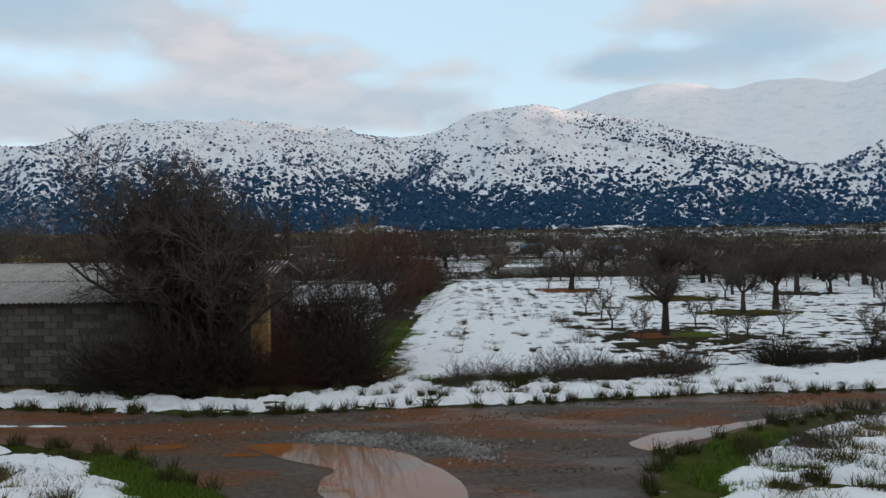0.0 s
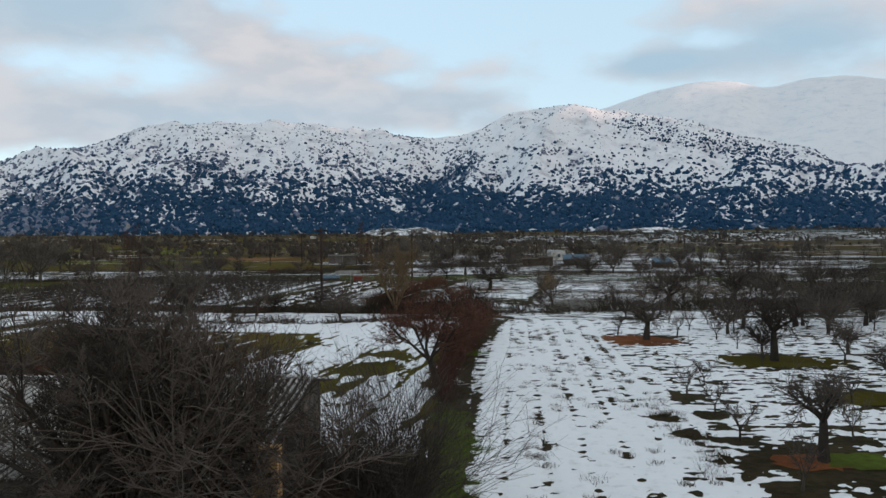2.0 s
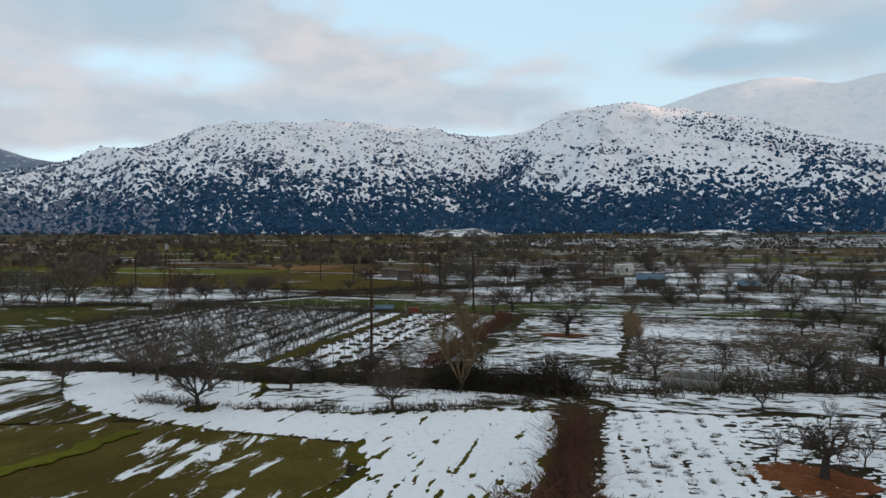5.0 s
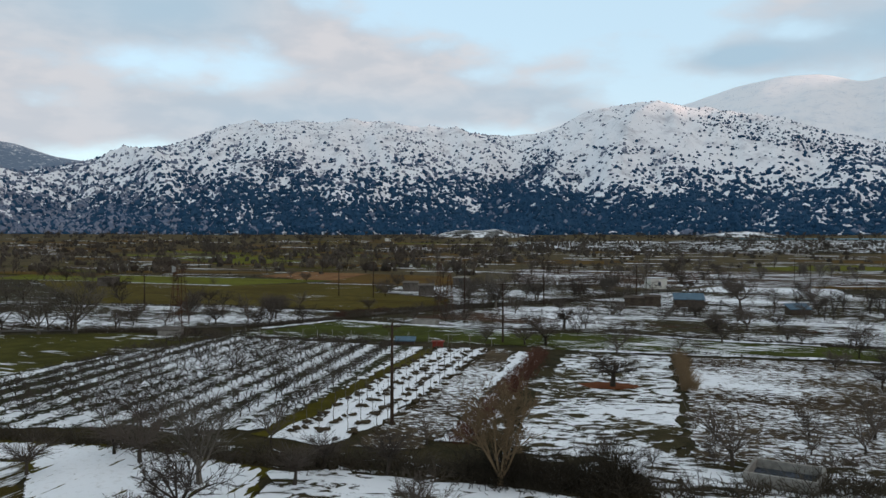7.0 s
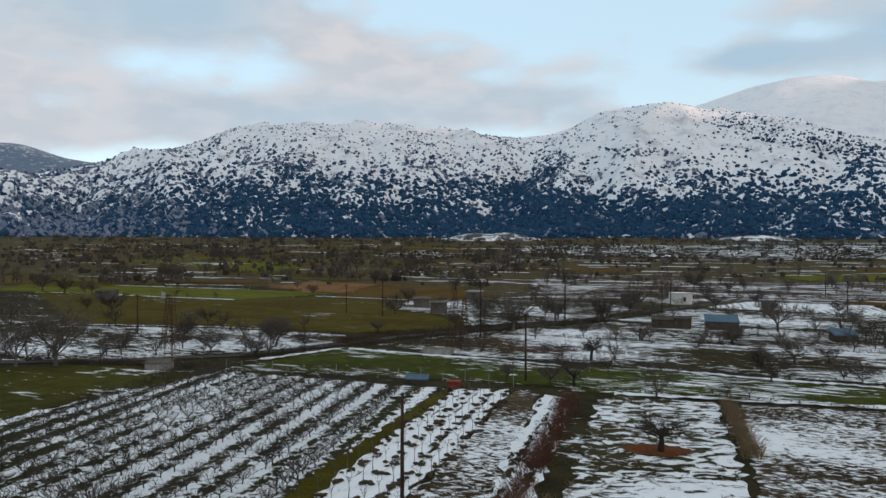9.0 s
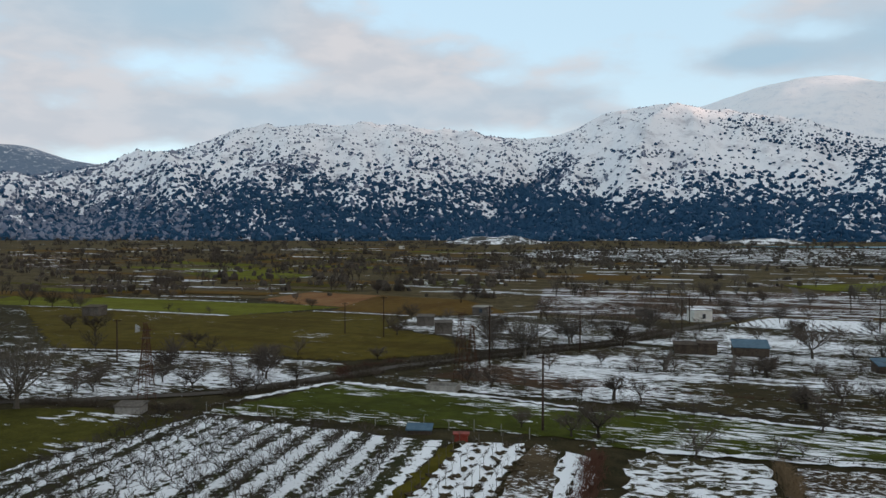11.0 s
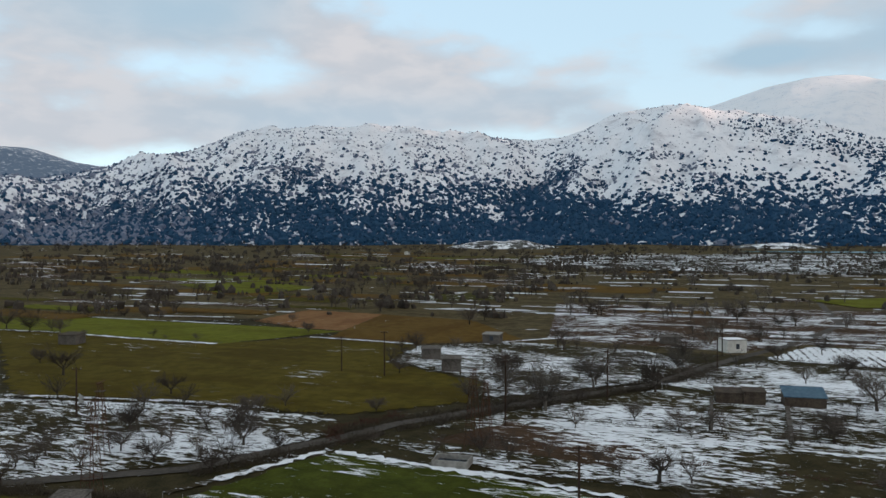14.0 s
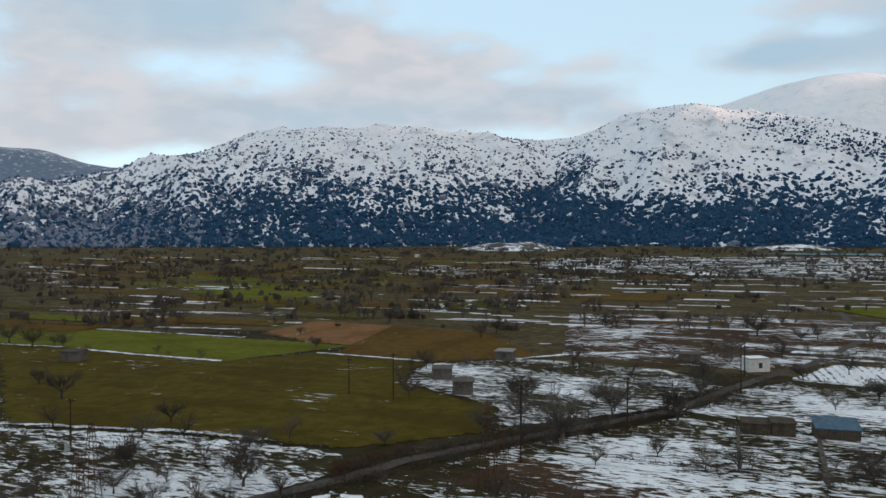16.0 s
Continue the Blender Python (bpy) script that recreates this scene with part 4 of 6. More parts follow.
rnd = random.Random(8)
more = [(x + rnd.uniform(-0.5, 0.5), y + rnd.uniform(-0.5, 0.5), rnd.uniform(1.2, 1.9)) for x in (13.5, 17.5, 22, 26.5, 31, 36) for y in (25.5, 29.5, 34, 38.5, 43.5, 48, 53.5, 58, 63, 68) if rnd.random() < 0.62]
sapling_b = tree("fruit_tree", "young bare fruit tree with thin upright branches", "tree", grow_tree(15, 1.7, 0.55, 0.05, 4, 0.7, 2, 2, 0.55, 0.2, 0.08, 0.008), M_BARK, M_TWIG, "young orchard trees")
place(sapling_b, more, 4, base=1.7)

# the planted orchard: small trees in rows, thin stakes in the white strip
orchard_tree = tree("orchard_tree", "small bare orchard tree planted in a row", "tree", grow_tree(41, 2.0, 0.45, 0.06, 6, 0.95, 1, 3, 0.6, 0.25, 0.05, 0.019), M_BARK, M_BARK, "orchard rows")
rnd = random.Random(12)
spots = []
for k in range(10):
    for n in range(26):
        u = n / 25
        x = -57.5 + 3.35 * k + (1 - u) * (-1.4 + 0.1 * k)
        y = 88 + (50.5 - 0.75 * k) * u
        if rnd.random() < 0.93:
            spots.append((x + rnd.uniform(-0.25, 0.25), y + rnd.uniform(-0.4, 0.4), rnd.uniform(1.5, 2.3)))
place(orchard_tree, spots, 5, base=2.0)
whip = tree("orchard_whip", "thin young tree tied to its stake", "tree", grow_tree(43, 1.9, 0.9, 0.03, 3, 0.35, 1, 1, 0.5, 0.12, 0.1, 0.012), M_PALE, M_TWIG, "young rows in snow")
spots = []
for k in range(4):
    for n in range(17):
        u = n / 16
        spots.append((-25.6 + 2.15 * k + u * (4.4 + 0.1 * k) + rnd.uniform(-0.15, 0.15), 88 + 45 * u + rnd.uniform(-0.3, 0.3), rnd.uniform(1.5, 2.2)))
place(whip, spots, 6, base=1.9)
WHIPS = [(x, y) for x, y, _ in spots]

# round-headed trees out in the fields
round_a = tree("field_tree", "bare round-headed tree in the fields", "tree", grow_tree(51, 4.5, 1.1, 0.16, 7, 1.0, 2, 3, 0.58, 0.25, 0.06, 0.016), M_BARK, M_TWIG, "field trees")
place(round_a, [(-25, 68.5, 4.9), (-12.6, 70.3, 3.2), (-82.4, 194.6, 4.4), (-113, 208, 7.0), (-85.5, 353, 5.1), (-103.6, 309.6, 3.6), (-55.8, 165.3, 5.0), (-6.6, 138.6, 5.0), (-9.5, 138.1, 3.6), (-63.2, 156.2, 4.0),
                (1.1, 210.6, 5.6), (31.8, 252.5, 4.6), (33.8, 200.8, 8.0), (28.7, 181.6, 3.0), (40.2, 233.5, 5.2), (30.7, 162, 3.2), (25.3, 159.6, 5.2)], 7, base=4.5)
round_b = tree("field_tree", "dark bare tree with a dense crown", "tree", grow_tree(57, 4.0, 0.8, 0.15, 8, 1.0, 2, 3, 0.6, 0.3, 0.05, 0.018), M_BARK, M_TWIG, "field trees")
place(round_b, [(-26.8, 222.6, 5.0), (-26, 218.3, 5.6), (-128, 221, 3.6), (-88.9, 283.6, 3.4), (-43.7, 187.4, 2.5), (-75.8, 171.5, 3.2), (-62.7, 182.2, 3.3), (-54.5, 153.6, 3.2), (22.6, 185.3, 3.4), (21.1, 181.9, 2.9), (41, 235.8, 3.9),
                (-4.2, 188, 2.8), (-15.2, 141.4, 2.5), (25.8, 122.4, 2.5), (28.1, 148.2, 2.4), (34.1, 115.5, 2.7), (31.8, 102.5, 2.8), (-57.3, 167.8, 4.0), (19.5, 157.2, 2.7)], 8, base=4.0)

light = tree("scrub_tree", "small bare tree on a field edge", "tree", grow_tree(81, 3.0, 0.5, 0.09, 7, 0.9, 1, 4, 0.7, 0.3, 0.05, 0.02), M_BARK, M_TWIG, "field-edge trees")
rnd = random.Random(23)
spots = []
for (ax, ay), (bx, by), n in (((-40, 83), (40, 86), 16), ((0, 135), (58, 124), 7), ((-8, 152), (60, 138), 9), ((-40, 170), (10, 157), 8), ((-20, 186), (60, 168), 9), ((5, 184), (80, 176), 8), ((-56, 152), (0, 214), 14),
                              ((-50, 262), (14, 243), 9), ((-100, 150), (-56, 156), 9), ((-110, 186), (-50, 184), 8), ((4, 220), (70, 234), 8), ((-20, 280), (80, 272), 10), ((10, 75), (45, 80), 7), ((14, 88), (40, 100), 6), ((-90, 150), (-60, 176), 6),
                              ((-160, 270), (-100, 256), 5), ((-215, 322), (-118, 312), 9), ((-56, 262), (-50, 236), 4)):
    for _ in range(n):
        u = rnd.random()
        spots.append((ax + (bx - ax) * u + rnd.gauss(0, 2), ay + (by - ay) * u + rnd.gauss(0, 2.5), rnd.uniform(1.4, 4.6)))
place(light, spots, 14, base=3.0)

# neglected fruit trees crowding the ground behind the orchard
old = tree("old_fruit_tree", "neglected bare fruit tree with a broad grey crown", "tree", grow_tree(86, 3.8, 1.2, 0.14, 8, 1.1, 1, 6, 0.72, 0.3, 0.05, 0.017, 0.0, 4), M_BARK, M_TWIG, "old fruit trees")
rnd = random.Random(31)
spots = [(rnd.uniform(17, 66), rnd.uniform(61, 82), rnd.uniform(3.0, 4.6)) for _ in range(24)] + [(rnd.uniform(24, 75), rnd.uniform(86, 128), rnd.uniform(2.6, 4.4)) for _ in range(24)]
spots += [(rnd.uniform(22, 44), rnd.uniform(28, 58), rnd.uniform(2.6, 3.6)) for _ in range(9)] + [(rnd.uniform(14, 52), rnd.uniform(50, 76), rnd.uniform(2.2, 3.4)) for _ in range(18)] + [(rnd.uniform(-50, -14), rnd.uniform(70, 82), rnd.uniform(2.4, 3.8)) for _ in range(9)]
place(old, spots, 15, base=3.8)

# tall pale plane trees
pale = tree("plane_tree", "tall pale-barked bare plane tree", "tree", grow_tree(61, 9.0, 1.8, 0.26, 7, 0.75, 2, 3, 0.6, 0.2, 0.08, 0.022), M_PALE, M_PALE, "plane trees")
place(pale, [(-79, 140.5, 10.2), (-84.5, 139.5, 7.8), (-17.7, 193, 9.0), (-9.1, 215.5, 5.8), (-26.8, 74.5, 6.2), (21.5, 277, 7.0), (-3, 229.6, 4.2)], 9, base=9.0)
russet = tree("plum_tree", "leaning bare tree with a reddish twiggy crown", "tree", grow_tree(67, 5.0, 1.5, 0.17, 6, 0.9, 3, 3, 0.5, 0.3, 0.05, 0.009, 0.2), M_BARK, M_REDTWIG)
place(russet, [(-3.0, 41.3, 5.0)], 10, base=5.0)
ash = tree("multi_stem_tree", "pale many-stemmed bare tree in the hedge", "tree", grow_tree(71, 6.8, 0.5, 0.2, 9, 0.55, 3, 2, 0.45, 0.15, 0.1, 0.016), M_TAN, M_TAN)
place(ash, [(-8.8, 77.0, 6.8)], 11, base=6.8)
dark_tree = tree("thorn_tree", "dense dark thorn tree overgrowing the shed", "tree", grow_tree(77, 6.3, 1.3, 0.13, 10, 0.55, 3, 2, 0.44, 0.24, 0.09, 0.006, 0.0, 2), M_BARK, M_TWIG)
place(dark_tree, [(-7.2, 20.4, 6.8), (-7.7, 20.9, 6.1), (-6.6, 20.8, 6.2), (-6.2, 20.7, 5.4), (-7.2, 20.9, 6.5)], 12, base=6.3)
dark_tree_b = tree("thorn_tree", "spreading thorn tree beside the shed", "tree", grow_tree(80, 5.6, 0.8, 0.13, 7, 0.42, 2, 4, 0.50, 0.26, 0.06, 0.007, 0.0, 2), M_BARK, M_TWIG)
place(dark_tree_b, [(-6.1, 20.7, 5.5)], 13, base=5.6)


def thicket(name, label, line, width, height, per_metre, mat, seed, tip=0.006, lean=0.5, category="hedge", keep=1.0):
    """Tangled scrub along a line: many thin bent stems with side twigs, uneven in height and with gaps."""
    rnd = random.Random(seed)
    segs = []
    for (ax, ay), (bx, by) in zip(line, line[1:]):
        far = math.hypot(bx - ax, by - ay)
        for _ in range(int(far * per_metre)):
            u = rnd.random()
            nx, ny = -(by - ay) / far, (bx - ax) / far
            w = rnd.gauss(0, 0.36) * width
            x, y = ax + (bx - ax) * u + nx * w, ay + (by - ay) * u + ny * w
            swell = 0.62 + 0.75 * noise.noise(Vector((x * 0.35, y * 0.35, seed))) + 0.3 * noise.noise(Vector((x * 1.1, y * 1.1, seed)))
            if swell < 0.25 + (1 - keep):
                continue
            h = height * min(1.25, swell) * rnd.uniform(0.45, 1.1) * max(0.25, 1 - (abs(w) / width) ** 2)
            h = min(h, 0.72 * height)
            p = Vector((x, y, ground_z(x, y) - 0.02))
            d = Vector((rnd.gauss(0, lean), rnd.gauss(0, lean), 1)).normalized()
            r = tip * rnd.uniform(1.2, 2.2)
            steps = 3 if h < 2.4 else 6
            for s in range(steps):
                d = (d + Vector((rnd.gauss(0, 0.3), rnd.gauss(0, 0.3), rnd.uniform(-0.35, 0.1) if steps == 3 else rnd.uniform(-0.2, 0.2)))).normalized()
                e = p + d * (h / 2.6 * 3 / steps)
                if e.z < 0.03:
                    e.z = 0.03
                segs.append((p, e, r, r * 0.75, 0))
                for _k in range(2 if tip < 0.011 else 1):
                    t = (d + Vector((rnd.gauss(0, 0.7), rnd.gauss(0, 0.7), rnd.gauss(0, 0.5)))).normalized() * min(h, 2.6) * rnd.uniform(0.15, 0.34)
                    o = p.lerp(e, rnd.random())
                    segs.append((o, o + t, r * 0.7, r * 0.4, 0))
                p, r = e, r * (0.75 if steps == 3 else 0.87)
    return tagged(prisms(segs, name, mat), label, category, kind="stuff")


thicket("bramble_thicket", "dense dark brambles along the shed and verge", [(-9.2, 20.1), (-7.5, 20.0), (-4.6, 20.5), (-2.2, 21.4)], 1.3, 2.3, 330, M_DARKBUSH, 1, 0.007)
thicket("thorn_thicket", "tall tangle of thin dark thorn stems", [(-8.2, 20.5), (-7.2, 20.4), (-6.3, 20.6)], 1.0, 5.0, 170, M_TWIG_DARK, 22, 0.006, 0.45)
thicket("thorn_thicket", "tall tangle of reddish thorn stems", [(-16, 31.6), (-12, 31.4), (-9.5, 31.2)], 1.6, 6.4, 170, M_REDTWIG, 23, 0.008, 0.2)
thicket("thorn_thicket", "red-tipped saplings rising behind the shed", [(-12.6, 31.0), (-10, 31.2), (-8.2, 31.0)], 1.2, 8.6, 120, M_REDTWIG, 28, 0.007, 0.15)
thicket("thorn_thicket", "dark scrub growing behind the shed", [(-21, 31.0), (-16, 30.8), (-11, 30.4)], 1.6, 5.4, 190, M_TWIG_DARK, 25, 0.008, 0.3)
thicket("thorn_thicket", "bare thorn stems leaning over the shed corner", [(-7.4, 20.7), (-6.5, 20.8)], 0.9, 4.2, 120, M_TWIG_DARK, 26, 0.006, 0.4)
thicket("bramble_thicket", "low dark brambles against the shed wall", [(-20, 20.6), (-14, 20.4), (-10.5, 20.2)], 0.8, 0.5, 70, M_DARKBUSH, 24)
thicket("bramble_thicket", "dark brambles under the thorn trees", [(-8.6, 20.7), (-7, 20.8), (-5.7, 20.9)], 1.0, 3.4, 170, M_DARKBUSH, 2)
thicket("dark_shrub", "large dark leafless shrub beside the snowy strip", [(-5.0, 24.6), (-3.8, 24.3), (-2.7, 24.6)], 1.7, 5.6, 340, M_TWIG_DARK, 3, 0.006, 0.3, "shrub")
thicket("dry_bracken", "reddish-brown dead undergrowth on the bank", [(-5.8, 20.3), (-3.6, 20.4), (-1.6, 21.4)], 0.9, 1.4, 260, M_REDTWIG, 4, 0.004)
thicket("dry_bracken", "rusty dead vine hanging on the shed corner", [(-4.7, 21.6), (-4.9, 24.5), (-5.0, 29.5)], 0.35, 2.6, 60, M_REDTWIG, 5, 0.006, 0.15)
thicket("russet_hedge", "thin russet shrubs along the edge of the strip", [(-2.7, 39), (-2.9, 46), (-2.2, 56), (-0.9, 68)], 0.8, 2.0, 50, M_REDTWIG, 6, 0.007, 0.25)
thicket("russet_hedge", "tall russet hedge with upright stems", [(-2.6, 50), (-2.1, 56), (-1.4, 62)], 0.8, 3.6, 60, M_REDTWIG, 7, 0.008, 0.2)
thicket("dark_hedge", "dark tangled hedge across the snowy fields", [(-22, 80), (-12, 79), (-4, 77.5), (4, 76.5), (14, 79), (24, 79), (60, 84)], 2.2, 2.4, 46, M_DARKBUSH, 8, 0.019, keep=0.9)
thicket("dark_hedge", "straggling dark hedge beside the snowy path", [(-62, 85), (-48, 83.5), (-36, 82), (-28, 80), (-20, 79)], 2.0, 1.9, 34, M_DARKBUSH, 27, 0.021)
thicket("dark_hedge", "low dark scrub with fallen branches", [(-30, 70.5), (-23, 69.6), (-14, 69.3), (-8, 71), (-3, 74)], 1.4, 1.1, 40, M_DARKBUSH, 9, 0.016)
thicket("dark_shrub", "dense dark evergreen bramble mound", [(-11, 78.5), (-5, 77), (-1, 78)], 2.6, 3.6, 130, M_DARKBUSH, 10, 0.013, 0.5, "shrub")
thicket("brown_hedge", "brown hedge of dry stems between strips", [(-7.2, 131), (-9.0, 112), (-11.4, 94), (-12.5, 86)], 1.7, 2.0, 50, M_REDTWIG, 11, 0.014, 0.3)
thicket("brown_hedge", "narrow brown row of dry stems in snow", [(9.8, 129), (8.8, 119), (7.6, 108)], 1.3, 2.2, 60, M_TAN, 12, 0.013, 0.25)
thicket("dark_hedge", "dark hedge along the orchard's far edge", [(-95, 147), (-78, 143.5), (-57, 144)], 1.6, 1.6, 44, M_DARKBUSH, 13, 0.018)
thicket("brown_hedge", "russet scrub beside the green field", [(-43.5, 167.5), (-47, 175), (-38, 186)], 2.2, 1.8, 26, M_REDTWIG, 14, 0.018)
thicket("lane_hedge", "low scrub along the lane", [(-46, 172), (-40, 181), (-27, 194), (-9.6, 210.6), (-0.4, 218.6), (13, 241)], 1.6, 1.7, 26, M_DARKBUSH, 15, 0.02, keep=0.9)
thicket("lane_hedge", "low brown scrub on the lower side of the lane", [(-56, 152), (-43.5, 168), (-36.6, 178), (-24, 191), (-6.5, 207), (2.4, 215.4), (16, 238)], 1.6, 1.8, 30, M_DARKBUSH, 16, 0.02, keep=0.9)
for n, (line, wide, high, dense, mat) in enumerate([
        ([(-6, 136), (20, 131.5), (58, 123)], 1.2, 0.9, 9, M_DARKBUSH), ([(0, 154.5), (31, 143.5), (70, 134)], 1.4, 1.2, 10, M_TWIG), ([(-20, 172), (12, 163), (70, 150)], 1.2, 1.0, 8, M_REDTWIG),
        ([(-10, 186), (30, 176), (80, 164)], 1.4, 1.1, 9, M_DARKBUSH), ([(8, 207), (40, 203), (90, 196)], 1.6, 1.3, 9, M_DARKBUSH), ([(-52, 263), (-24, 275), (8, 266)], 1.4, 1.2, 8, M_TWIG),
        ([(30, 254), (72, 236), (110, 232)], 1.4, 1.2, 8, M_DARKBUSH), ([(-182, 275), (-104, 257), (-84, 275), (-54, 266)], 1.2, 0.8, 6, M_TWIG), ([(-108, 187), (-78, 188.5), (-50, 184)], 1.8, 1.1, 12, M_DARKBUSH), ([(-20, 300), (40, 292), (120, 296)], 1.8, 1.5, 8, M_TWIG),
        ([(10, 84), (34, 87), (60, 92)], 2.0, 1.5, 16, M_TWIG), ([(-120, 145), (-95, 147)], 1.8, 1.8, 12, M_DARKBUSH), ([(-215, 322), (-120, 313), (-98, 296)], 1.8, 1.8, 7, M_DARKBUSH)]):
    thicket("field_hedge", "straggling scrub along a field boundary", line, wide, high, dense, mat, 40 + n, 0.028, 0.5, "hedge", 0.9)
thicket("roadside_shrub", "dark shrub at the side of the dirt road", [(9.6, 22.8), (12, 23.6), (15, 24.6)], 1.2, 1.2, 260, M_DARKBUSH, 17, 0.006)
thicket("dry_stalks", "dry weed stalks on the snow bank", [(0.2, 20.6), (2, 20.9), (4.6, 21.6), (7.6, 22)], 0.8, 1.25, 170, M_TWIG, 18, 0.004, 0.2, "weeds", 0.85)
thicket("dark_tufts", "dark grass clumps on the snow bank", [(0.0, 20.0), (2, 20.3), (4.6, 21.0), (7.0, 21.4)], 0.8, 0.80, 620, M_DARKBUSH, 19, 0.007, 1.0, "weeds", 0.66)
thicket("dry_stalks", "dry weed stalks beside the junction", [(4.6, 11.4), (6.0, 13.2), (7.4, 14.6), (9.6, 16.2)], 0.9, 0.55, 150, M_TWIG, 20, 0.003, 0.3, "weeds", 0.8)
thicket("dry_stalks", "dry weed stalks poking through snow", [(-9, 13.4), (-6.6, 12.6), (-5.4, 11.6)], 0.8, 0.4, 120, M_TWIG, 21, 0.003, 0.35, "weeds", 0.7)


# ---- distant woods and scattered trees on the plain ----
def fuzzy_shape(seed, spread):
    """A bare tree of unit height as seen from afar: trunk, a few limbs and a haze of short twigs in a lobed crown."""
    rnd = random.Random(seed)
    segs = [(np.array((0, 0, -0.03)), np.array((0.01, 0, 0.30)), 0.026, 0.017)]
    lobes = [(Vector((rnd.gauss(0, 0.5) * spread, rnd.gauss(0, 0.5) * spread, rnd.uniform(0.45, 0.78))), rnd.uniform(0.16, 0.26)) for _ in range(7)]
    for c, r in lobes:
        segs.append((np.array((0, 0, 0.2)), np.array(c), 0.012, 0.006))
        for _ in range(8):
            d = Vector((rnd.gauss(0, 1), rnd.gauss(0, 1), rnd.gauss(0, 1) + 0.5)).normalized()
            a, b = c + d * r * rnd.uniform(0.1, 0.7), c + (d + Vector((rnd.gauss(0, 0.3), rnd.gauss(0, 0.3), rnd.gauss(0, 0.3)))) * r
            if b.z > 0.08:
                segs.append((np.array(a), np.array(b), 0.0065, 0.004))
    return segs


SHAPES = [fuzzy_shape(300 + k, 0.26 + 0.03 * k) for k in range(8)]


def fuzzy_trees(name, label, spots, mat, seed, thick=1.0):
    """Bare trees far out on the plain at (x, y, height), joined into one object."""
    rnd = random.Random(seed)
    a, b, ra, rb = [], [], [], []
    for x, y, h in spots:
        shape = rnd.choice(SHAPES)
        t = rnd.uniform(0, 6.283)
        wide = rnd.uniform(0.9, 1.5)
        m = np.array([[math.cos(t) * wide, -math.sin(t) * wide, 0], [math.sin(t) * wide, math.cos(t) * wide, 0], [0, 0, 1]]) * h
        o = np.array((x, y, ground_z(x, y)))
        for p, q, r0, r1 in shape:
            a.append(m @ p + o)
            b.append(m @ q + o)
            ra.append(r0 * h * thick)
            rb.append(r1 * h * thick)
    return tagged(prisms(list(zip(a, b, ra, rb)), name, mat), label, "distant trees", kind="stuff")


# single trees that stand out in the fields beyond the lane
fuzzy = tree("field_tree", "bare rounded tree with fine dense twigs", "tree", grow_tree(93, 5.0, 1.0, 0.13, 8, 0.9, 1, 6, 0.66, 0.3, 0.05, 0.022, 0.0, 5), M_BARK, M_TWIG, "field trees")
place(fuzzy, [(-169.2, 270.6, 6.8), (-159.6, 270.7, 5.4), (-181.6, 276.5, 7.7), (-153.1, 305.7, 6.0), (-164.7, 311.0, 4.8), (-148.8, 306.4, 4.6), (-180.2, 313.9, 5.7), (-106.9, 365.5, 5.3), (-84.1, 348.7, 7.0), (-74.5, 169.4, 5.5), (-59.8, 172.9, 4.7), (-51.1, 254.2, 5.4),
              (-47.8, 221.6, 4.4), (-45.7, 311.7, 7.5), (-42.7, 326.9, 6.2), (13.4, 365.5, 5.8), (35.0, 284.0, 6.3), (48.7, 319.3, 5.0), (54.9, 324.7, 6.4), (38.9, 331.1, 8.0), (-70, 160, 4.2), (-50, 163, 3.6), (46, 190, 5.5), (52, 214, 5.0), (60, 178, 5.2), (58, 240, 4.6)], 24, base=5.0)
grey_tree = tree("field_tree", "tall pale grey bare tree beside the lane", "tree", grow_tree(95, 8.0, 1.6, 0.18, 8, 0.75, 1, 6, 0.62, 0.25, 0.06, 0.024, 0.0, 6), M_PALE, M_TWIG_PALE, "field trees")
place(grey_tree, [(-24.7, 203.9, 7.5), (-17.5, 192.1, 9.0), (-9.6, 212.2, 8.4), (0.7, 214.0, 8.6), (10.5, 246, 8.0), (-30, 196, 6.0), (8, 232, 6.4), (-12, 222, 5.4), (-108, 150, 8.0), (-100, 143, 6.5), (44, 262, 6.4), (64, 200, 6.6), (78, 224, 6.4)], 25, base=8.0)


def plain_spots(count, x_range, y_range, lo, hi, dens, seed, clear=()):
    """Spots in loose rows and clusters along the field edges, clear of the open fields (x0, y0, x1, y1)."""
    rnd = random.Random(seed)
    out = []
    while len(out) < count:
        x, y = rnd.uniform(*x_range), rnd.uniform(*y_range)
        if abs(math.atan2(x, y)) > 0.78 or any(x0 < x < x1 and y0 < y < y1 for x0, y0, x1, y1 in clear):
            continue
        row = noise.noise(Vector((x * 0.010, y * 0.07, seed))) + 0.8 * noise.noise(Vector((x * 0.03, y * 0.03, seed + 5)))
        if dens + row < rnd.uniform(0, 0.7):
            continue
        for _ in range(rnd.choice((1, 1, 2, 3, 4))):
            out.append((x + rnd.gauss(0, 3.5), y + rnd.gauss(0, 1.6), rnd.uniform(lo, hi)))
    return out


OPEN_FIELDS = [(-240, 180, -28, 262), (-220, 250, -78, 318), (-120, 290, -20, 352), (28, 232, 78, 280), (-60, 130, 0, 166), (-240, 425, -150, 505)]
fuzzy_trees("distant_trees", "dark bare trees in rows over the left of the plain", plain_spots(320, (-420, 0), (262, 620), 3.5, 7.5, 0.05, 31, OPEN_FIELDS), M_TWIG, 41, 1.8)
fuzzy_trees("distant_trees", "grey bare trees standing among the far fields", plain_spots(260, (-420, 330), (300, 700), 3.0, 7.0, 0.0, 34, OPEN_FIELDS), M_TWIG_PALE, 42, 2.0)
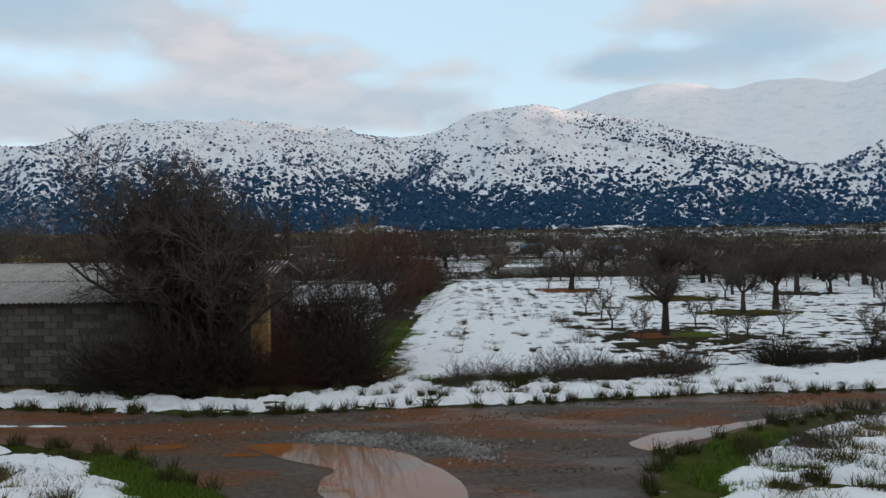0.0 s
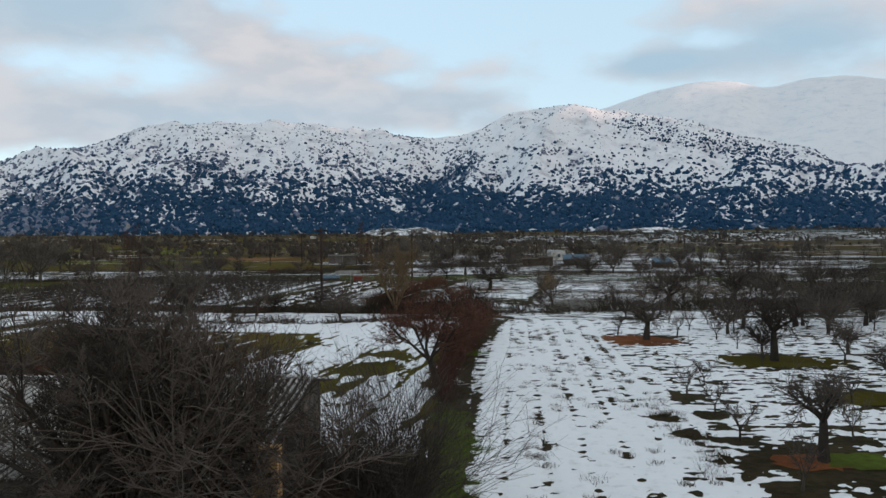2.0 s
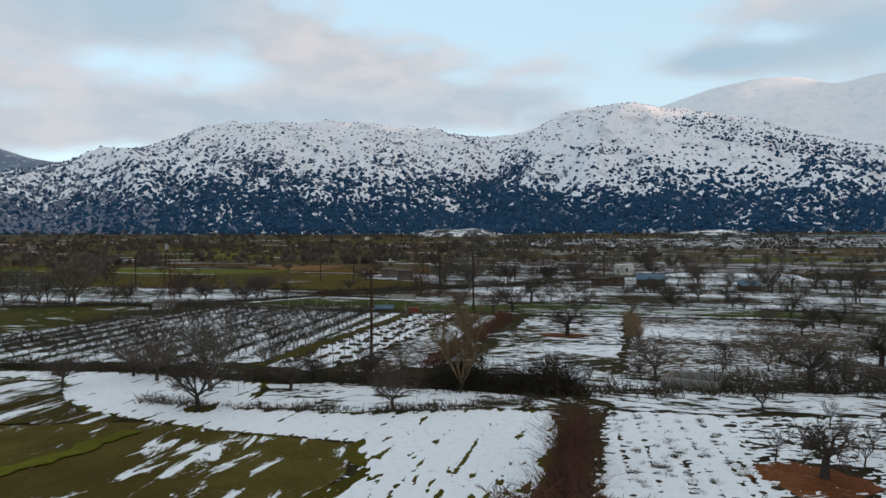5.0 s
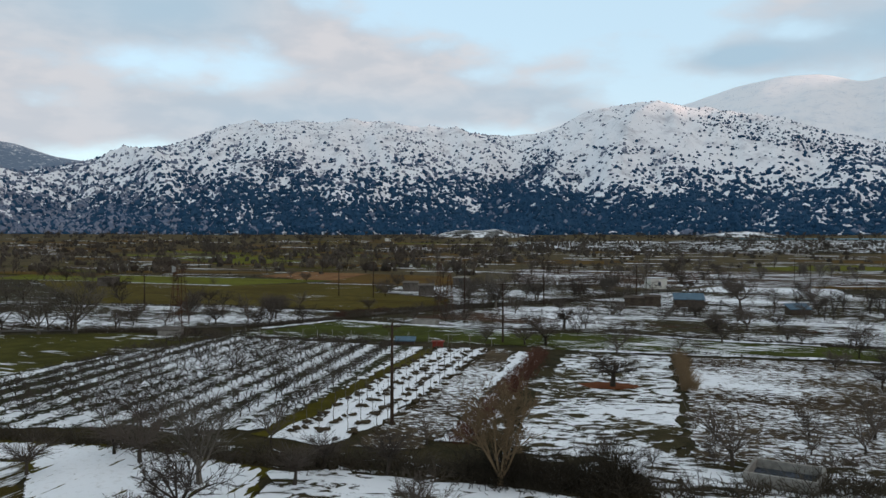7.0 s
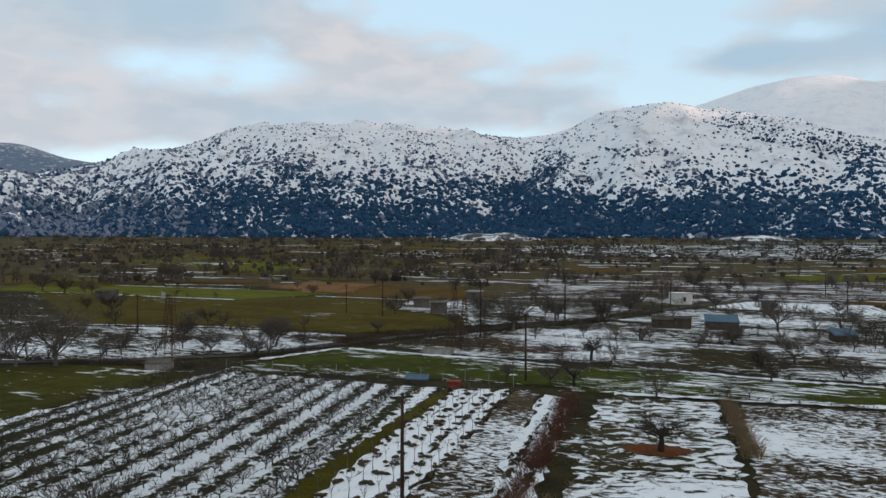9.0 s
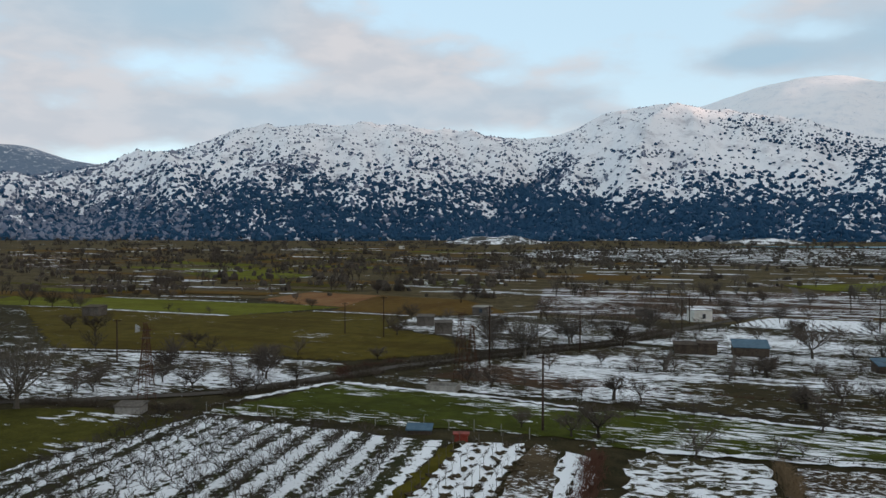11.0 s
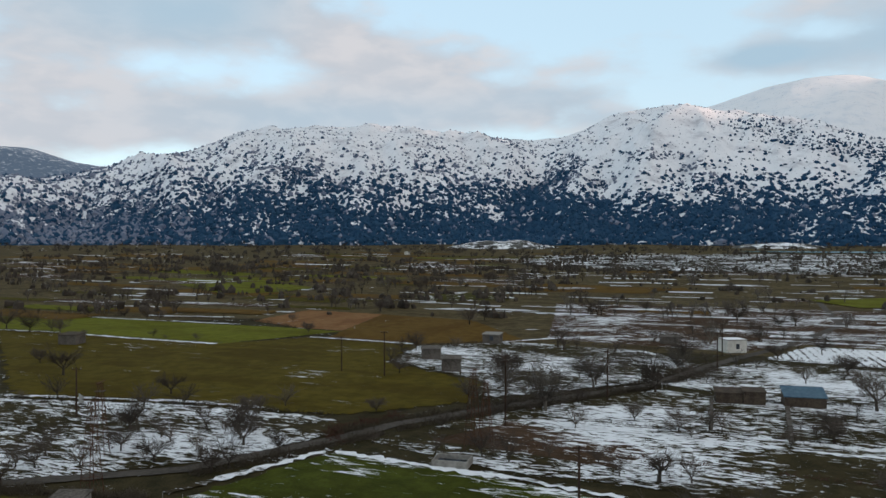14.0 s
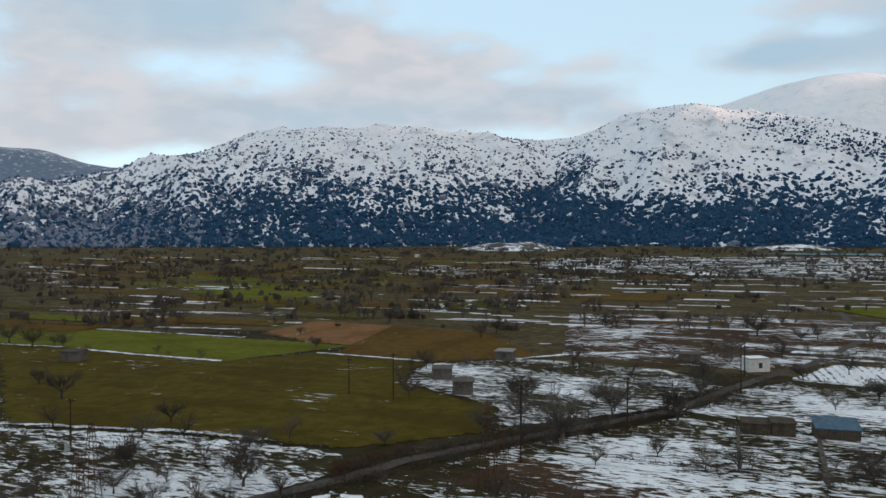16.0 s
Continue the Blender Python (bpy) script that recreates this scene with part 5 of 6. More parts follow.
fuzzy_trees("distant_trees", "grey bare trees between the snowy plots", plain_spots(100, (24, 170), (88, 330), 2.6, 6.0, 0.05, 36, OPEN_FIELDS), M_TWIG_PALE, 43, 1.4)
fuzzy_trees("distant_trees", "bare trees along the fields beside the orchard", plain_spots(90, (-190, -68), (92, 186), 3.0, 7.0, 0.0, 39, [(-120, 150, -44, 186)]), M_TWIG, 44, 1.5)
fuzzy_trees("distant_trees", "grey bare trees dotted over the far plain", plain_spots(520, (-700, 700), (600, 1120), 4.0, 8.0, 0.1, 45), M_TWIG_PALE, 46, 3.0)
M_FAR_CROWN = plain_material("far_bare_crowns", (0.036, 0.030, 0.024), (0.092, 0.076, 0.060), 0.3, 0.95, 0.0, 0.1, 0.3)


def far_crowns(name, label, count, x_range, r_range, seed, lo, hi, dens):
    """Low round crowns and bushes, standing in loose rows and clusters along the far field edges."""
    rnd = random.Random(seed)
    cs, rad, hs = [], [], []
    while len(cs) < count:
        x, y = rnd.uniform(*x_range), rnd.uniform(*r_range)
        if abs(math.atan2(x, y)) > 0.75 or rnd.uniform(-0.3, 0.6) > dens + noise.noise(Vector((x * 0.012, y * 0.02, seed))) + 0.8 * noise.noise(Vector((x * 0.02, y * 0.11, seed + 4))):
            continue
        for _ in range(rnd.choice((1, 1, 2, 3, 5))):
            q = Vector((x + rnd.gauss(0, 2.4), y + rnd.gauss(0, 1.2), 0))
            r = rnd.uniform(lo, hi)
            cs.append((q.x, q.y, ground_z(q.x, q.y) + 0.1))
            rad.append(r)
            hs.append(r * rnd.uniform(1.3, 2.2))
    blobs(cs, np.array(rad), np.array(hs), name, label, M_FAR_CROWN, seed, "scrub")


far_crowns("distant_scrub", "dark scrub and round bushes across the far plain", 2600, (-620, 620), (380, 1120), 33, 0.5, 1.7, 0.0)
far_crowns("distant_scrub", "clusters of dark round bushes between far fields", 800, (-420, -20), (330, 760), 37, 0.7, 2.1, 0.1)
far_crowns("distant_scrub", "low scrub dotting the stony flat", 3200, (-40, 560), (600, 860), 38, 0.5, 1.5, 0.4)


# ---- buildings and other built things ----
M_BLOCK = plain_material("concrete_block", (0.15, 0.14, 0.12), (0.27, 0.25, 0.215), 5.0, 0.95, 0.0, 0.02, 0.6)
M_MORTAR = plain_material("mortar", (0.070, 0.062, 0.050), (0.12, 0.107, 0.086), 6.0, 0.95, 0.0, 0.02, 0.6)
M_SHEET = plain_material("weathered_corrugated_sheet", (0.30, 0.29, 0.27), (0.50, 0.49, 0.47), 1.4, 0.8, 0.0, 0.01, 0.4)
M_WOOD = plain_material("weathered_dark_timber", (0.045, 0.034, 0.026), (0.10, 0.076, 0.056), 5.0, 0.9, 0.0, 0.02, 0.5)
M_POLE = plain_material("creosoted_pole", (0.030, 0.020, 0.015), (0.070, 0.045, 0.032), 4.0, 0.85, 0.0, 0.01, 0.4)
M_RUST_IRON = plain_material("rusty_iron", (0.055, 0.030, 0.020), (0.13, 0.062, 0.036), 5.0, 0.8, 0.3, 0.01, 0.4)
M_WHITEWASH = plain_material("whitewashed_wall", (0.55, 0.53, 0.47), (0.72, 0.70, 0.65), 1.2, 0.9, 0.0, 0.02, 0.4)
M_CONCRETE = plain_material("grey_concrete", (0.18, 0.17, 0.15), (0.32, 0.30, 0.27), 2.5, 0.9, 0.0, 0.02, 0.5)
M_STONE = plain_material("dark_field_stone", (0.06, 0.052, 0.044), (0.16, 0.14, 0.12), 3.0, 0.95, 0.0, 0.06, 0.8)
M_BLUE = plain_material("blue_painted_sheet", (0.05, 0.095, 0.14), (0.085, 0.15, 0.20), 1.5, 0.55, 0.0, 0.01, 0.3)
M_GLASS = plain_material("dark_window", (0.03, 0.04, 0.05), (0.06, 0.07, 0.09), 1.0, 0.12, 0.0, 0.001, 0.1)
M_REDPAINT = plain_material("red_painted_metal", (0.18, 0.030, 0.020), (0.28, 0.055, 0.035), 3.0, 0.6, 0.0, 0.005, 0.3)
M_INSULATOR = plain_material("glazed_insulator", (0.35, 0.33, 0.30), (0.5, 0.48, 0.45), 8.0, 0.3, 0.0, 0.002, 0.1)
M_CROCK = plain_material("grey_gravel", (0.09, 0.084, 0.078), (0.30, 0.285, 0.27), 9.0, 0.9, 0.0, 0.01, 0.4)


def boxed(name, size, at, mat, parent, label="", bevel=0.0):
    bm = bmesh.new()
    x, y, z = at
    box(bm, x - size[0] / 2, y - size[1] / 2, z, x + size[0] / 2, y + size[1] / 2, z + size[2])
    if bevel:
        bmesh.ops.bevel(bm, geom=bm.edges[:], offset=bevel, segments=1, affect="EDGES")
    return part(name, bm, mat, parent, label)


def tube(name, a, b, ra, rb, mat, parent, sides=8):
    return prisms([(Vector(a), Vector(b), ra, rb, 9)], name, mat, parent, sides)


def corrugated(width, length, waves, depth):
    """One roofing sheet; the waves run across x, the sheet lies along y."""
    vs, fs, n = [], [], waves * 4
    for k in range(n + 1):
        z = depth * math.sin(2 * math.pi * k / 4)
        x = width * k / n
        vs += [(x, 0, z), (x, length, z)]
    for k in range(n):
        a = 2 * k
        fs.append((a, a + 2, a + 3, a + 1))
    return vs, fs


def shed():
    """Long low block-built shed under corrugated sheets, half hidden by thorn trees."""
    root = tagged(new("farm_shed"), "long concrete-block shed with a corrugated sheet roof", "shed")
    x0, x1, yf, yb, eave, ridge = -20.4, -5.75, 21.45, 29.2, 2.3, 3.15
    ym, low = 26.4, 2.65
    wall = boxed("front_wall", (x1 - x0, 0.18, eave), ((x0 + x1) / 2, yf + 0.11, 0), M_MORTAR, root)
    boxed("back_wall", (x1 - x0, 0.2, low), ((x0 + x1) / 2, yb - 0.1, 0), M_MORTAR, root)
    for x in (x0 + 0.1, x1 - 0.1):
        bm = bmesh.new()
        ring = [(yf + 0.2, 0), (yb - 0.2, 0), (yb - 0.2, low), (ym, ridge - 0.05), (yf + 0.2, eave)]
        a = [bm.verts.new((x - 0.09, y, z)) for y, z in ring]
        b = [bm.verts.new((x + 0.09, y, z)) for y, z in ring]
        bm.faces.new(a[::-1])
        bm.faces.new(b)
        for k in range(5):
            bm.faces.new([a[k], a[(k + 1) % 5], b[(k + 1) % 5], b[k]])
        part("gable_wall", bm, M_STONE, root)
    boxed("corner_pillar", (0.48, 0.34, 2.85), (x1 + 0.62, yf + 0.0, 0), M_TAN_WALL, root, "pillar faced with tan plaster")
    # roof sheets: two rows on each slope
    vs, fs = corrugated(0.94, 2.8, 6, 0.05)
    me = bpy.data.meshes.new("roof_sheet")
    me.from_pydata(vs, [], fs)
    me.materials.append(M_SHEET_TROUGHS)
    slope_a, slope_b = math.degrees(math.atan2(ridge - eave, ym - yf)), math.degrees(math.atan2(ridge - low, yb - ym))
    rnd = random.Random(3)
    for k in range(int((x1 - x0 + 0.5) / 0.9) + 1):
        for row in range(2):
            for side in (0, 1):
                if side and row:
                    continue                     # the rear slope is one sheet long
                ob = new("roof_sheet", me)
                ob.parent = root
                lift = 0.03 * row + rnd.uniform(0, 0.012) + 0.05
                c = row * 2.62 - 0.32
                tilt = slope_b if side else slope_a
                run, up = math.cos(radians(tilt)), math.sin(radians(tilt))
                if side == 0:
                    ob.matrix_basis = pose(x0 - 0.2 + 0.9 * k, yf + c * run, eave + c * up + lift, slope_a, 0, rnd.uniform(-0.4, 0.4))
                else:
                    ob.matrix_basis = pose(x0 - 0.2 + 0.9 * (k + 1), yb - (c + 0.3) * run, low + (c + 0.3) * up + lift, slope_b, 0, 180)
    boxed("ridge_cap", (x1 - x0 + 0.5, 0.3, 0.05), ((x0 + x1) / 2, ym, ridge + 0.09), M_SHEET, root)
    boxed("rafter_plate", (x1 - x0 + 0.2, 0.1, 0.1), ((x0 + x1) / 2, yf - 0.05, eave - 0.06), M_WOOD, root)
    # blocks of the front wall
    bm = bmesh.new()
    box(bm, 0.006, -0.02, 0.006, 0.394, 0.02, 0.189)
    bmesh.ops.bevel(bm, geom=bm.edges[:], offset=0.006, segments=1, affect="EDGES")
    me = bpy.data.meshes.new("block")
    bm.to_mesh(me)
    bm.free()
    me.materials.append(M_BLOCKS_VARIED)
    for row in range(11):
        for k in range(25):
            ob = new("block", me)
            ob.parent = wall
            ob.matrix_basis = pose(-16.0 + 0.4 * k + (0.2 if row % 2 else 0), yf + 0.006 + rnd.uniform(-0.006, 0.006), 0.02 + 0.195 * row)
    return root


def varied(name, a, b_col):
    m, add, link, b = material(name)
    vec = coords(add, link)
    n = noise_at(add, link, vec, 7.0, 6.0, 0.65)
    info = add("ShaderNodeObjectInfo")
    f = math_node(add, link, "ADD", math_node(add, link, "MULTIPLY", n, 0.55), math_node(add, link, "MULTIPLY", (info, 5), 0.45))
    col = mix_node(add, link, ramp_node(add, link, f, 0.2, 0.8), a, b_col)
    link(col[0], col[1], b, 0)
    b.inputs["Roughness"].default_value = 0.95
    bump(add, link, b, n, 0.6, 0.015)
    return m


M_BLOCKS_VARIED = varied("concrete_blocks", (0.058, 0.051, 0.041), (0.135, 0.119, 0.096))
M_TAN_WALL = plain_material("tan_plaster", (0.30, 0.17, 0.07), (0.46, 0.29, 0.13), 3.0, 0.95, 0.0, 0.02, 0.6)


def sheet_material():
    """Grey roofing sheet of uneven tone, coloured darker in the troughs of its waves."""
    m, add, link, b = material("dark_trough_sheet")
    tc = add("ShaderNodeTexCoord")
    sep = add("ShaderNodeSeparateXYZ")
    link(tc, 3, sep, 0)
    vec = coords(add, link)
    n = noise_at(add, link, vec, 2.2, 7.0, 0.7)
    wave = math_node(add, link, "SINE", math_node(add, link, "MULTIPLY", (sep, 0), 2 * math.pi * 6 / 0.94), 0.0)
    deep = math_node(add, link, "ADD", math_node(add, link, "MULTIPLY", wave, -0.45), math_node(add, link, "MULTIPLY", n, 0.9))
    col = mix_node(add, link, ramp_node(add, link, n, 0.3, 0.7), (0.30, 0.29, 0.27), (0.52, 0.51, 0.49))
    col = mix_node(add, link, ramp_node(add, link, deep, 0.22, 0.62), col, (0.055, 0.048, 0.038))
    link(col[0], col[1], b, 0)
    b.inputs["Roughness"].default_value = 0.85
    return m


M_SHEET_TROUGHS = sheet_material()
shed()


def utility_pole(x, y, h, turn, arms=1):
    root = tagged(new("utility_pole"), "dark wooden utility pole with a crossarm", "utility pole", "utility poles")
    tube("pole", (0, 0, -0.3), (0, 0, h), 0.15, 0.10, M_POLE, root, 10)
    for k in range(arms):
        z = h - 0.35 - 0.8 * k
        boxed("crossarm", (1.5, 0.09, 0.11), (0, 0.13, z), M_POLE, root)
        for dx in (-0.65, 0.0, 0.65):
            tube("insulator", (dx, 0.13, z + 0.11), (dx, 0.13, z + 0.28), 0.045, 0.03, M_INSULATOR, root)
        tube("brace", (0.45, 0.13, z), (0, 0.12, z - 0.5), 0.018, 0.018, M_RUST_IRON, root, 5)
        tube("brace", (-0.45, 0.13, z), (0, 0.12, z - 0.5), 0.018, 0.018, M_RUST_IRON, root, 5)
    root.matrix_basis = pose(x, y, ground_z(x, y), 0, 0, turn)
    return root


POLES = [(-18.3, 90.5, 8.2, 25), (-12.7, 140.3, 8.6, 20), (-50, 218, 9.0, 15), (-60, 222, 7.2, 15), (-87.5, 176, 7.6, 10), (-22.9, 181.5, 10.5, 40), (-7.6, 202.1, 8.6, 40), (16, 236, 8.0, 40), (21, 258, 7.5, 40), (62, 246, 8, 30), (74, 300, 8, 30)]
for px_, py_, ph, turn in POLES:
    utility_pole(px_, py_, ph, turn, 2 if ph > 10 else 1)


def wind_pump(x, y, h, turn, vane):
    """Old iron wind pump: a tapering lattice tower with a small platform."""
    root = tagged(new("wind_pump"), "rusty iron lattice tower of an old wind pump", "wind pump", "wind pumps")
    foot, top = 0.85, 0.22
    corner = [(-1, -1), (1, -1), (1, 1), (-1, 1)]

    def at(k, z):
        w = foot + (top - foot) * z / h
        return (corner[k][0] * w, corner[k][1] * w, z)

    for k in range(4):
        tube("leg", at(k, -0.1), at(k, h), 0.055, 0.04, M_RUST_IRON, root, 4)
    levels = 6
    for n in range(levels):
        z0, z1 = h * n / levels, h * (n + 1) / levels
        for k in range(4):
            tube("girt", at(k, z1), at((k + 1) % 4, z1), 0.03, 0.03, M_RUST_IRON, root, 4)
            tube("diagonal", at(k, z0), at((k + 1) % 4, z1), 0.022, 0.022, M_RUST_IRON, root, 4)
    boxed("platform", (1.1, 1.1, 0.08), (0, 0, h - 1.0), M_WOOD, root)
    tube("shaft", (0, -0.9, h + 0.15), (0, 1.5, h + 0.15), 0.05, 0.05, M_RUST_IRON, root, 6)
    for k in range(8):
        a = 2 * math.pi * k / 8
        tube("sail_arm", (0, -0.8, h + 0.15), (0.9 * math.cos(a), -0.8, h + 0.15 + 0.9 * math.sin(a)), 0.02, 0.015, M_RUST_IRON, root, 4)
    if vane:
        bm = bmesh.new()
        ring = [(1.2, -0.35), (2.1, -0.55), (2.1, 0.55), (1.2, 0.3)]
        for s in (-0.012, 0.012):
            bm.faces.new([bm.verts.new((s, y_, h + 0.15 + z_)) for y_, z_ in (ring if s > 0 else ring[::-1])])
        part("tail_vane", bm, M_SHEET, root, "pale sheet-metal tail vane")
    root.matrix_basis = pose(x, y, ground_z(x, y), 0, 0, turn)
    return root


for spot in ((-63.5, 144.5, 9.8, 70, True), (-25.8, 167.5, 10.4, 40, False), (-24.6, 171.5, 8.0, 20, False), (-71.5, 158, 9.0, 10, False)):
    wind_pump(*spot)


def hut(name, label, category, x, y, turn, w, d, hf, hb, wall, roof, snow=False, opening=True, lean=True):
    """A small field hut: walls, a flat or sloping roof slab with an overhang, a door and a window."""
    root = tagged(new(name), label, category)
    bm = bmesh.new()
    ring = [(-w / 2, -d / 2, hf), (w / 2, -d / 2, hf), (w / 2, d / 2, hb), (-w / 2, d / 2, hb)]
    low = [bm.verts.new((a, b, -0.1)) for a, b, _ in ring]
    up = [bm.verts.new(v) for v in ring]
    for k in range(4):
        bm.faces.new([low[k], low[(k + 1) % 4], up[(k + 1) % 4], up[k]])
    bm.faces.new(up)
    part("wall", bm, wall, root)
    bm = bmesh.new()
    o, t = 0.18, 0.14
    s = (hb - hf) / d
    lo = [bm.verts.new((sx * (w / 2 + o), sy * (d / 2 + o), (hf + hb) / 2 + s * sy * (d / 2 + o) + 0.01)) for sx, sy in ((-1, -1), (1, -1), (1, 1), (-1, 1))]
    hi = [bm.verts.new(v.co + Vector((0, 0, t))) for v in lo]
    bm.faces.new(lo[::-1])
    bm.faces.new(hi)
    for k in range(4):
        bm.faces.new([lo[k], lo[(k + 1) % 4], hi[(k + 1) % 4], hi[k]])
    part("roof", bm, roof, root)
    if snow:
        bm = bmesh.new()
        n = 8
        g = [[bm.verts.new(((-0.5 + i / n) * (w + 0.1), (-0.5 + j / n) * (d + 0.1), (hf + hb) / 2 + s * (-0.5 + j / n) * (d + 0.1) + t + 0.02 + (0.07 + 0.05 * noise.noise(Vector((i, j, x)))) * (0 < i < n and 0 < j < n))) for j in range(n + 1)] for i in range(n + 1)]
        for i in range(n):
            for j in range(n):
                bm.faces.new([g[i][j], g[i + 1][j], g[i + 1][j + 1], g[i][j + 1]])
        part("snow_cover", bm, M_SNOW, root, "layer of snow on the roof")
    if opening:
        win = boxed("window", (0.85, 0.06, 1.15), (0.2, -d / 2 - 0.01, 0.95), M_GLASS, root, "dark window")
        boxed("window_frame", (0.95, 0.05, 0.06), (0.2, -d / 2 - 0.03, 0.89), M_WOOD, win)
        boxed("window_frame", (0.05, 0.05, 1.15), (0.2, -d / 2 - 0.05, 0.95), M_WOOD, win)
        boxed("side_window", (0.06, 0.5, 0.45), (w / 2 + 0.01, 0.1, 1.35), M_GLASS, root, "small dark window")
    root.matrix_basis = pose(x, y, ground_z(x, y), 0, 0, turn)
    return root


hut("white_hut", "white flat-roofed field hut with a dark window", "hut", 24.6, 264.8, 18, 5.0, 4.2, 3.0, 3.0, M_WHITEWASH, M_CONCRETE, True)
hut("blue_roofed_shed", "dark shed with a sloping blue sheet roof", "shed", 23.6, 203.2, -4, 6.2, 3.4, 1.7, 2.7, M_WOOD, M_BLUE, False, False)
hut("animal_shed", "low brown timber shed half buried in scrub", "shed", 12.2, 204.5, -4, 4.2, 3.0, 1.7, 2.0, M_WOOD, M_WOOD, False, False)
hut("animal_shed", "dark low timber shed beside the wall", "shed", 16.0, 203.8, -4, 3.4, 3.0, 2.1, 2.3, M_WOOD, M_WOOD, False, False)
hut("blue_shelter", "small field shelter with a bright blue roof", "shed", 41.5, 188, 8, 4.0, 2.6, 1.2, 2.0, M_WOOD, M_BLUE, False, False)
hut("stone_hut", "small stone field hut with a flat roof", "hut", -34, 270, -8, 4.4, 4.0, 2.4, 2.6, M_STONE, M_CONCRETE, False)
hut("stone_hut", "ruined dark stone hut beside the field", "hut", -45, 242, 6, 4.2, 3.4, 2.3, 2.6, M_STONE, M_STONE, False, False)
hut("stone_hut", "dark stone hut with snow on the roof", "hut", -38, 226.5, 10, 4.0, 3.2, 2.6, 2.9, M_STONE, M_STONE, False, False)
hut("stone_hut", "low stone hut behind a snowy terrace", "hut", 11.5, 277, 0, 4.8, 3.2, 1.8, 2.0, M_STONE, M_STONE, False, False)
hut("stone_hut", "dark stone hut at the edge of the green field", "hut", -141, 250, 0, 5.0, 4.0, 2.5, 2.8, M_STONE, M_WOOD, False, False)
hut("pump_house", "small grey concrete pump house by the hedge", "hut", -63.5, 141, 8, 3.2, 2.2, 0.9, 1.1, M_CONCRETE, M_STONE, False, False)
hut("white_house", "tiny white house at the foot of the mountains", "house", -190, 880, 8, 6, 4.5, 2.6, 2.9, M_WHITEWASH, M_WHITEWASH, False, False)
hut("tool_box", "small red metal farm trailer by the fence", "trailer", -21.2, 134.6, 5, 1.4, 0.8, 0.7, 0.7, M_REDPAINT, M_REDPAINT, False, False)
hut("tarp_shelter", "low shelter under a blue tarpaulin by the fence", "shelter", -26.2, 136.9, 4, 2.6, 1.2, 0.5, 0.8, M_WOOD, M_BLUE, False, False)


def cistern(x, y, turn, w, d, h):
    root = tagged(new("cistern"), "open rectangular concrete water cistern", "cistern")
    for k, (sx, sy, lx, ly) in enumerate(((0, -1, w, 0.2), (0, 1, w, 0.2), (-1, 0, 0.2, d - 0.4), (1, 0, 0.2, d - 0.4))):
        boxed("wall", (lx, ly, h), (sx * (w / 2 - 0.1), sy * (d / 2 - 0.1), -0.05), M_CONCRETE, root, "", 0.02)
    boxed("water", (w - 0.42, d - 0.42, 0.3), (0, 0, 0), M_GLASS, root, "still dark water")
    root.matrix_basis = pose(x, y, 0, 0, 0, turn)


cistern(-27.5, 161.5, -5, 4.4, 3.0, 0.9)
cistern(8.4, 80.0, -24, 4.2, 3.6, 0.9)


def wire_fence(line, gap, h):
    root = tagged(new("wire_fence"), "wire fence on pale posts along the orchard", "fence")
    pts = []
    for (ax, ay), (bx, by) in zip(line, line[1:]):
        n = max(1, int(math.hypot(bx - ax, by - ay) / gap))
        pts += [(ax + (bx - ax) * k / n, ay + (by - ay) * k / n) for k in range(n)]
    pts.append(line[-1])
    rnd = random.Random(4)
    for x, y in pts:
        tube("post", (x, y, -0.2), (x + rnd.uniform(-0.05, 0.05), y, h * rnd.uniform(0.9, 1.1)), 0.045, 0.04, M_CONCRETE, root, 5)
    for z in (0.4, 0.8, 1.15):
        prisms([(Vector((*a, z)), Vector((*b, z)), 0.006, 0.006, 0) for a, b in zip(pts, pts[1:])], "wire", M_RUST_IRON, root, 3)


wire_fence([(-54.5, 143.0), (-37.8, 140.4), (-29, 139), (-20.3, 138.6), (-14, 136.5)], 2.4, 1.35)


def low_wall(line, w, h, label):
    rnd = random.Random(len(label))
    bm = bmesh.new()
    pts = []
    for (ax, ay), (bx, by) in zip(line, line[1:]):
        n = max(1, int(math.hypot(bx - ax, by - ay) / 0.9))
        for k in range(n):
            u = (k + 0.5) / n
            s = 0.5 * 0.9 * math.hypot(bx - ax, by - ay) / n
            cx, cy = ax + (bx - ax) * u, ay + (by - ay) * u
            a = math.atan2(by - ay, bx - ax)
            vs = box(bm, -s * 1.06, -w / 2 * rnd.uniform(0.8, 1.2), -0.1, s * 1.06, w / 2 * rnd.uniform(0.8, 1.2), h * rnd.uniform(0.7, 1.15))
            bmesh.ops.transform(bm, matrix=pose(cx, cy, 0, 0, 0, math.degrees(a)), verts=vs)
    root = tagged(new("field_wall"), label, "wall")
    part("stonework", bm, M_STONE, root)


low_wall([(9.8, 206), (6.0, 184)], 0.5, 0.6, "low dry-stone wall between snowy plots")
low_wall([(20.3, 200), (15.3, 178.6)], 0.6, 0.7, "low dark stone wall leading to the shed")


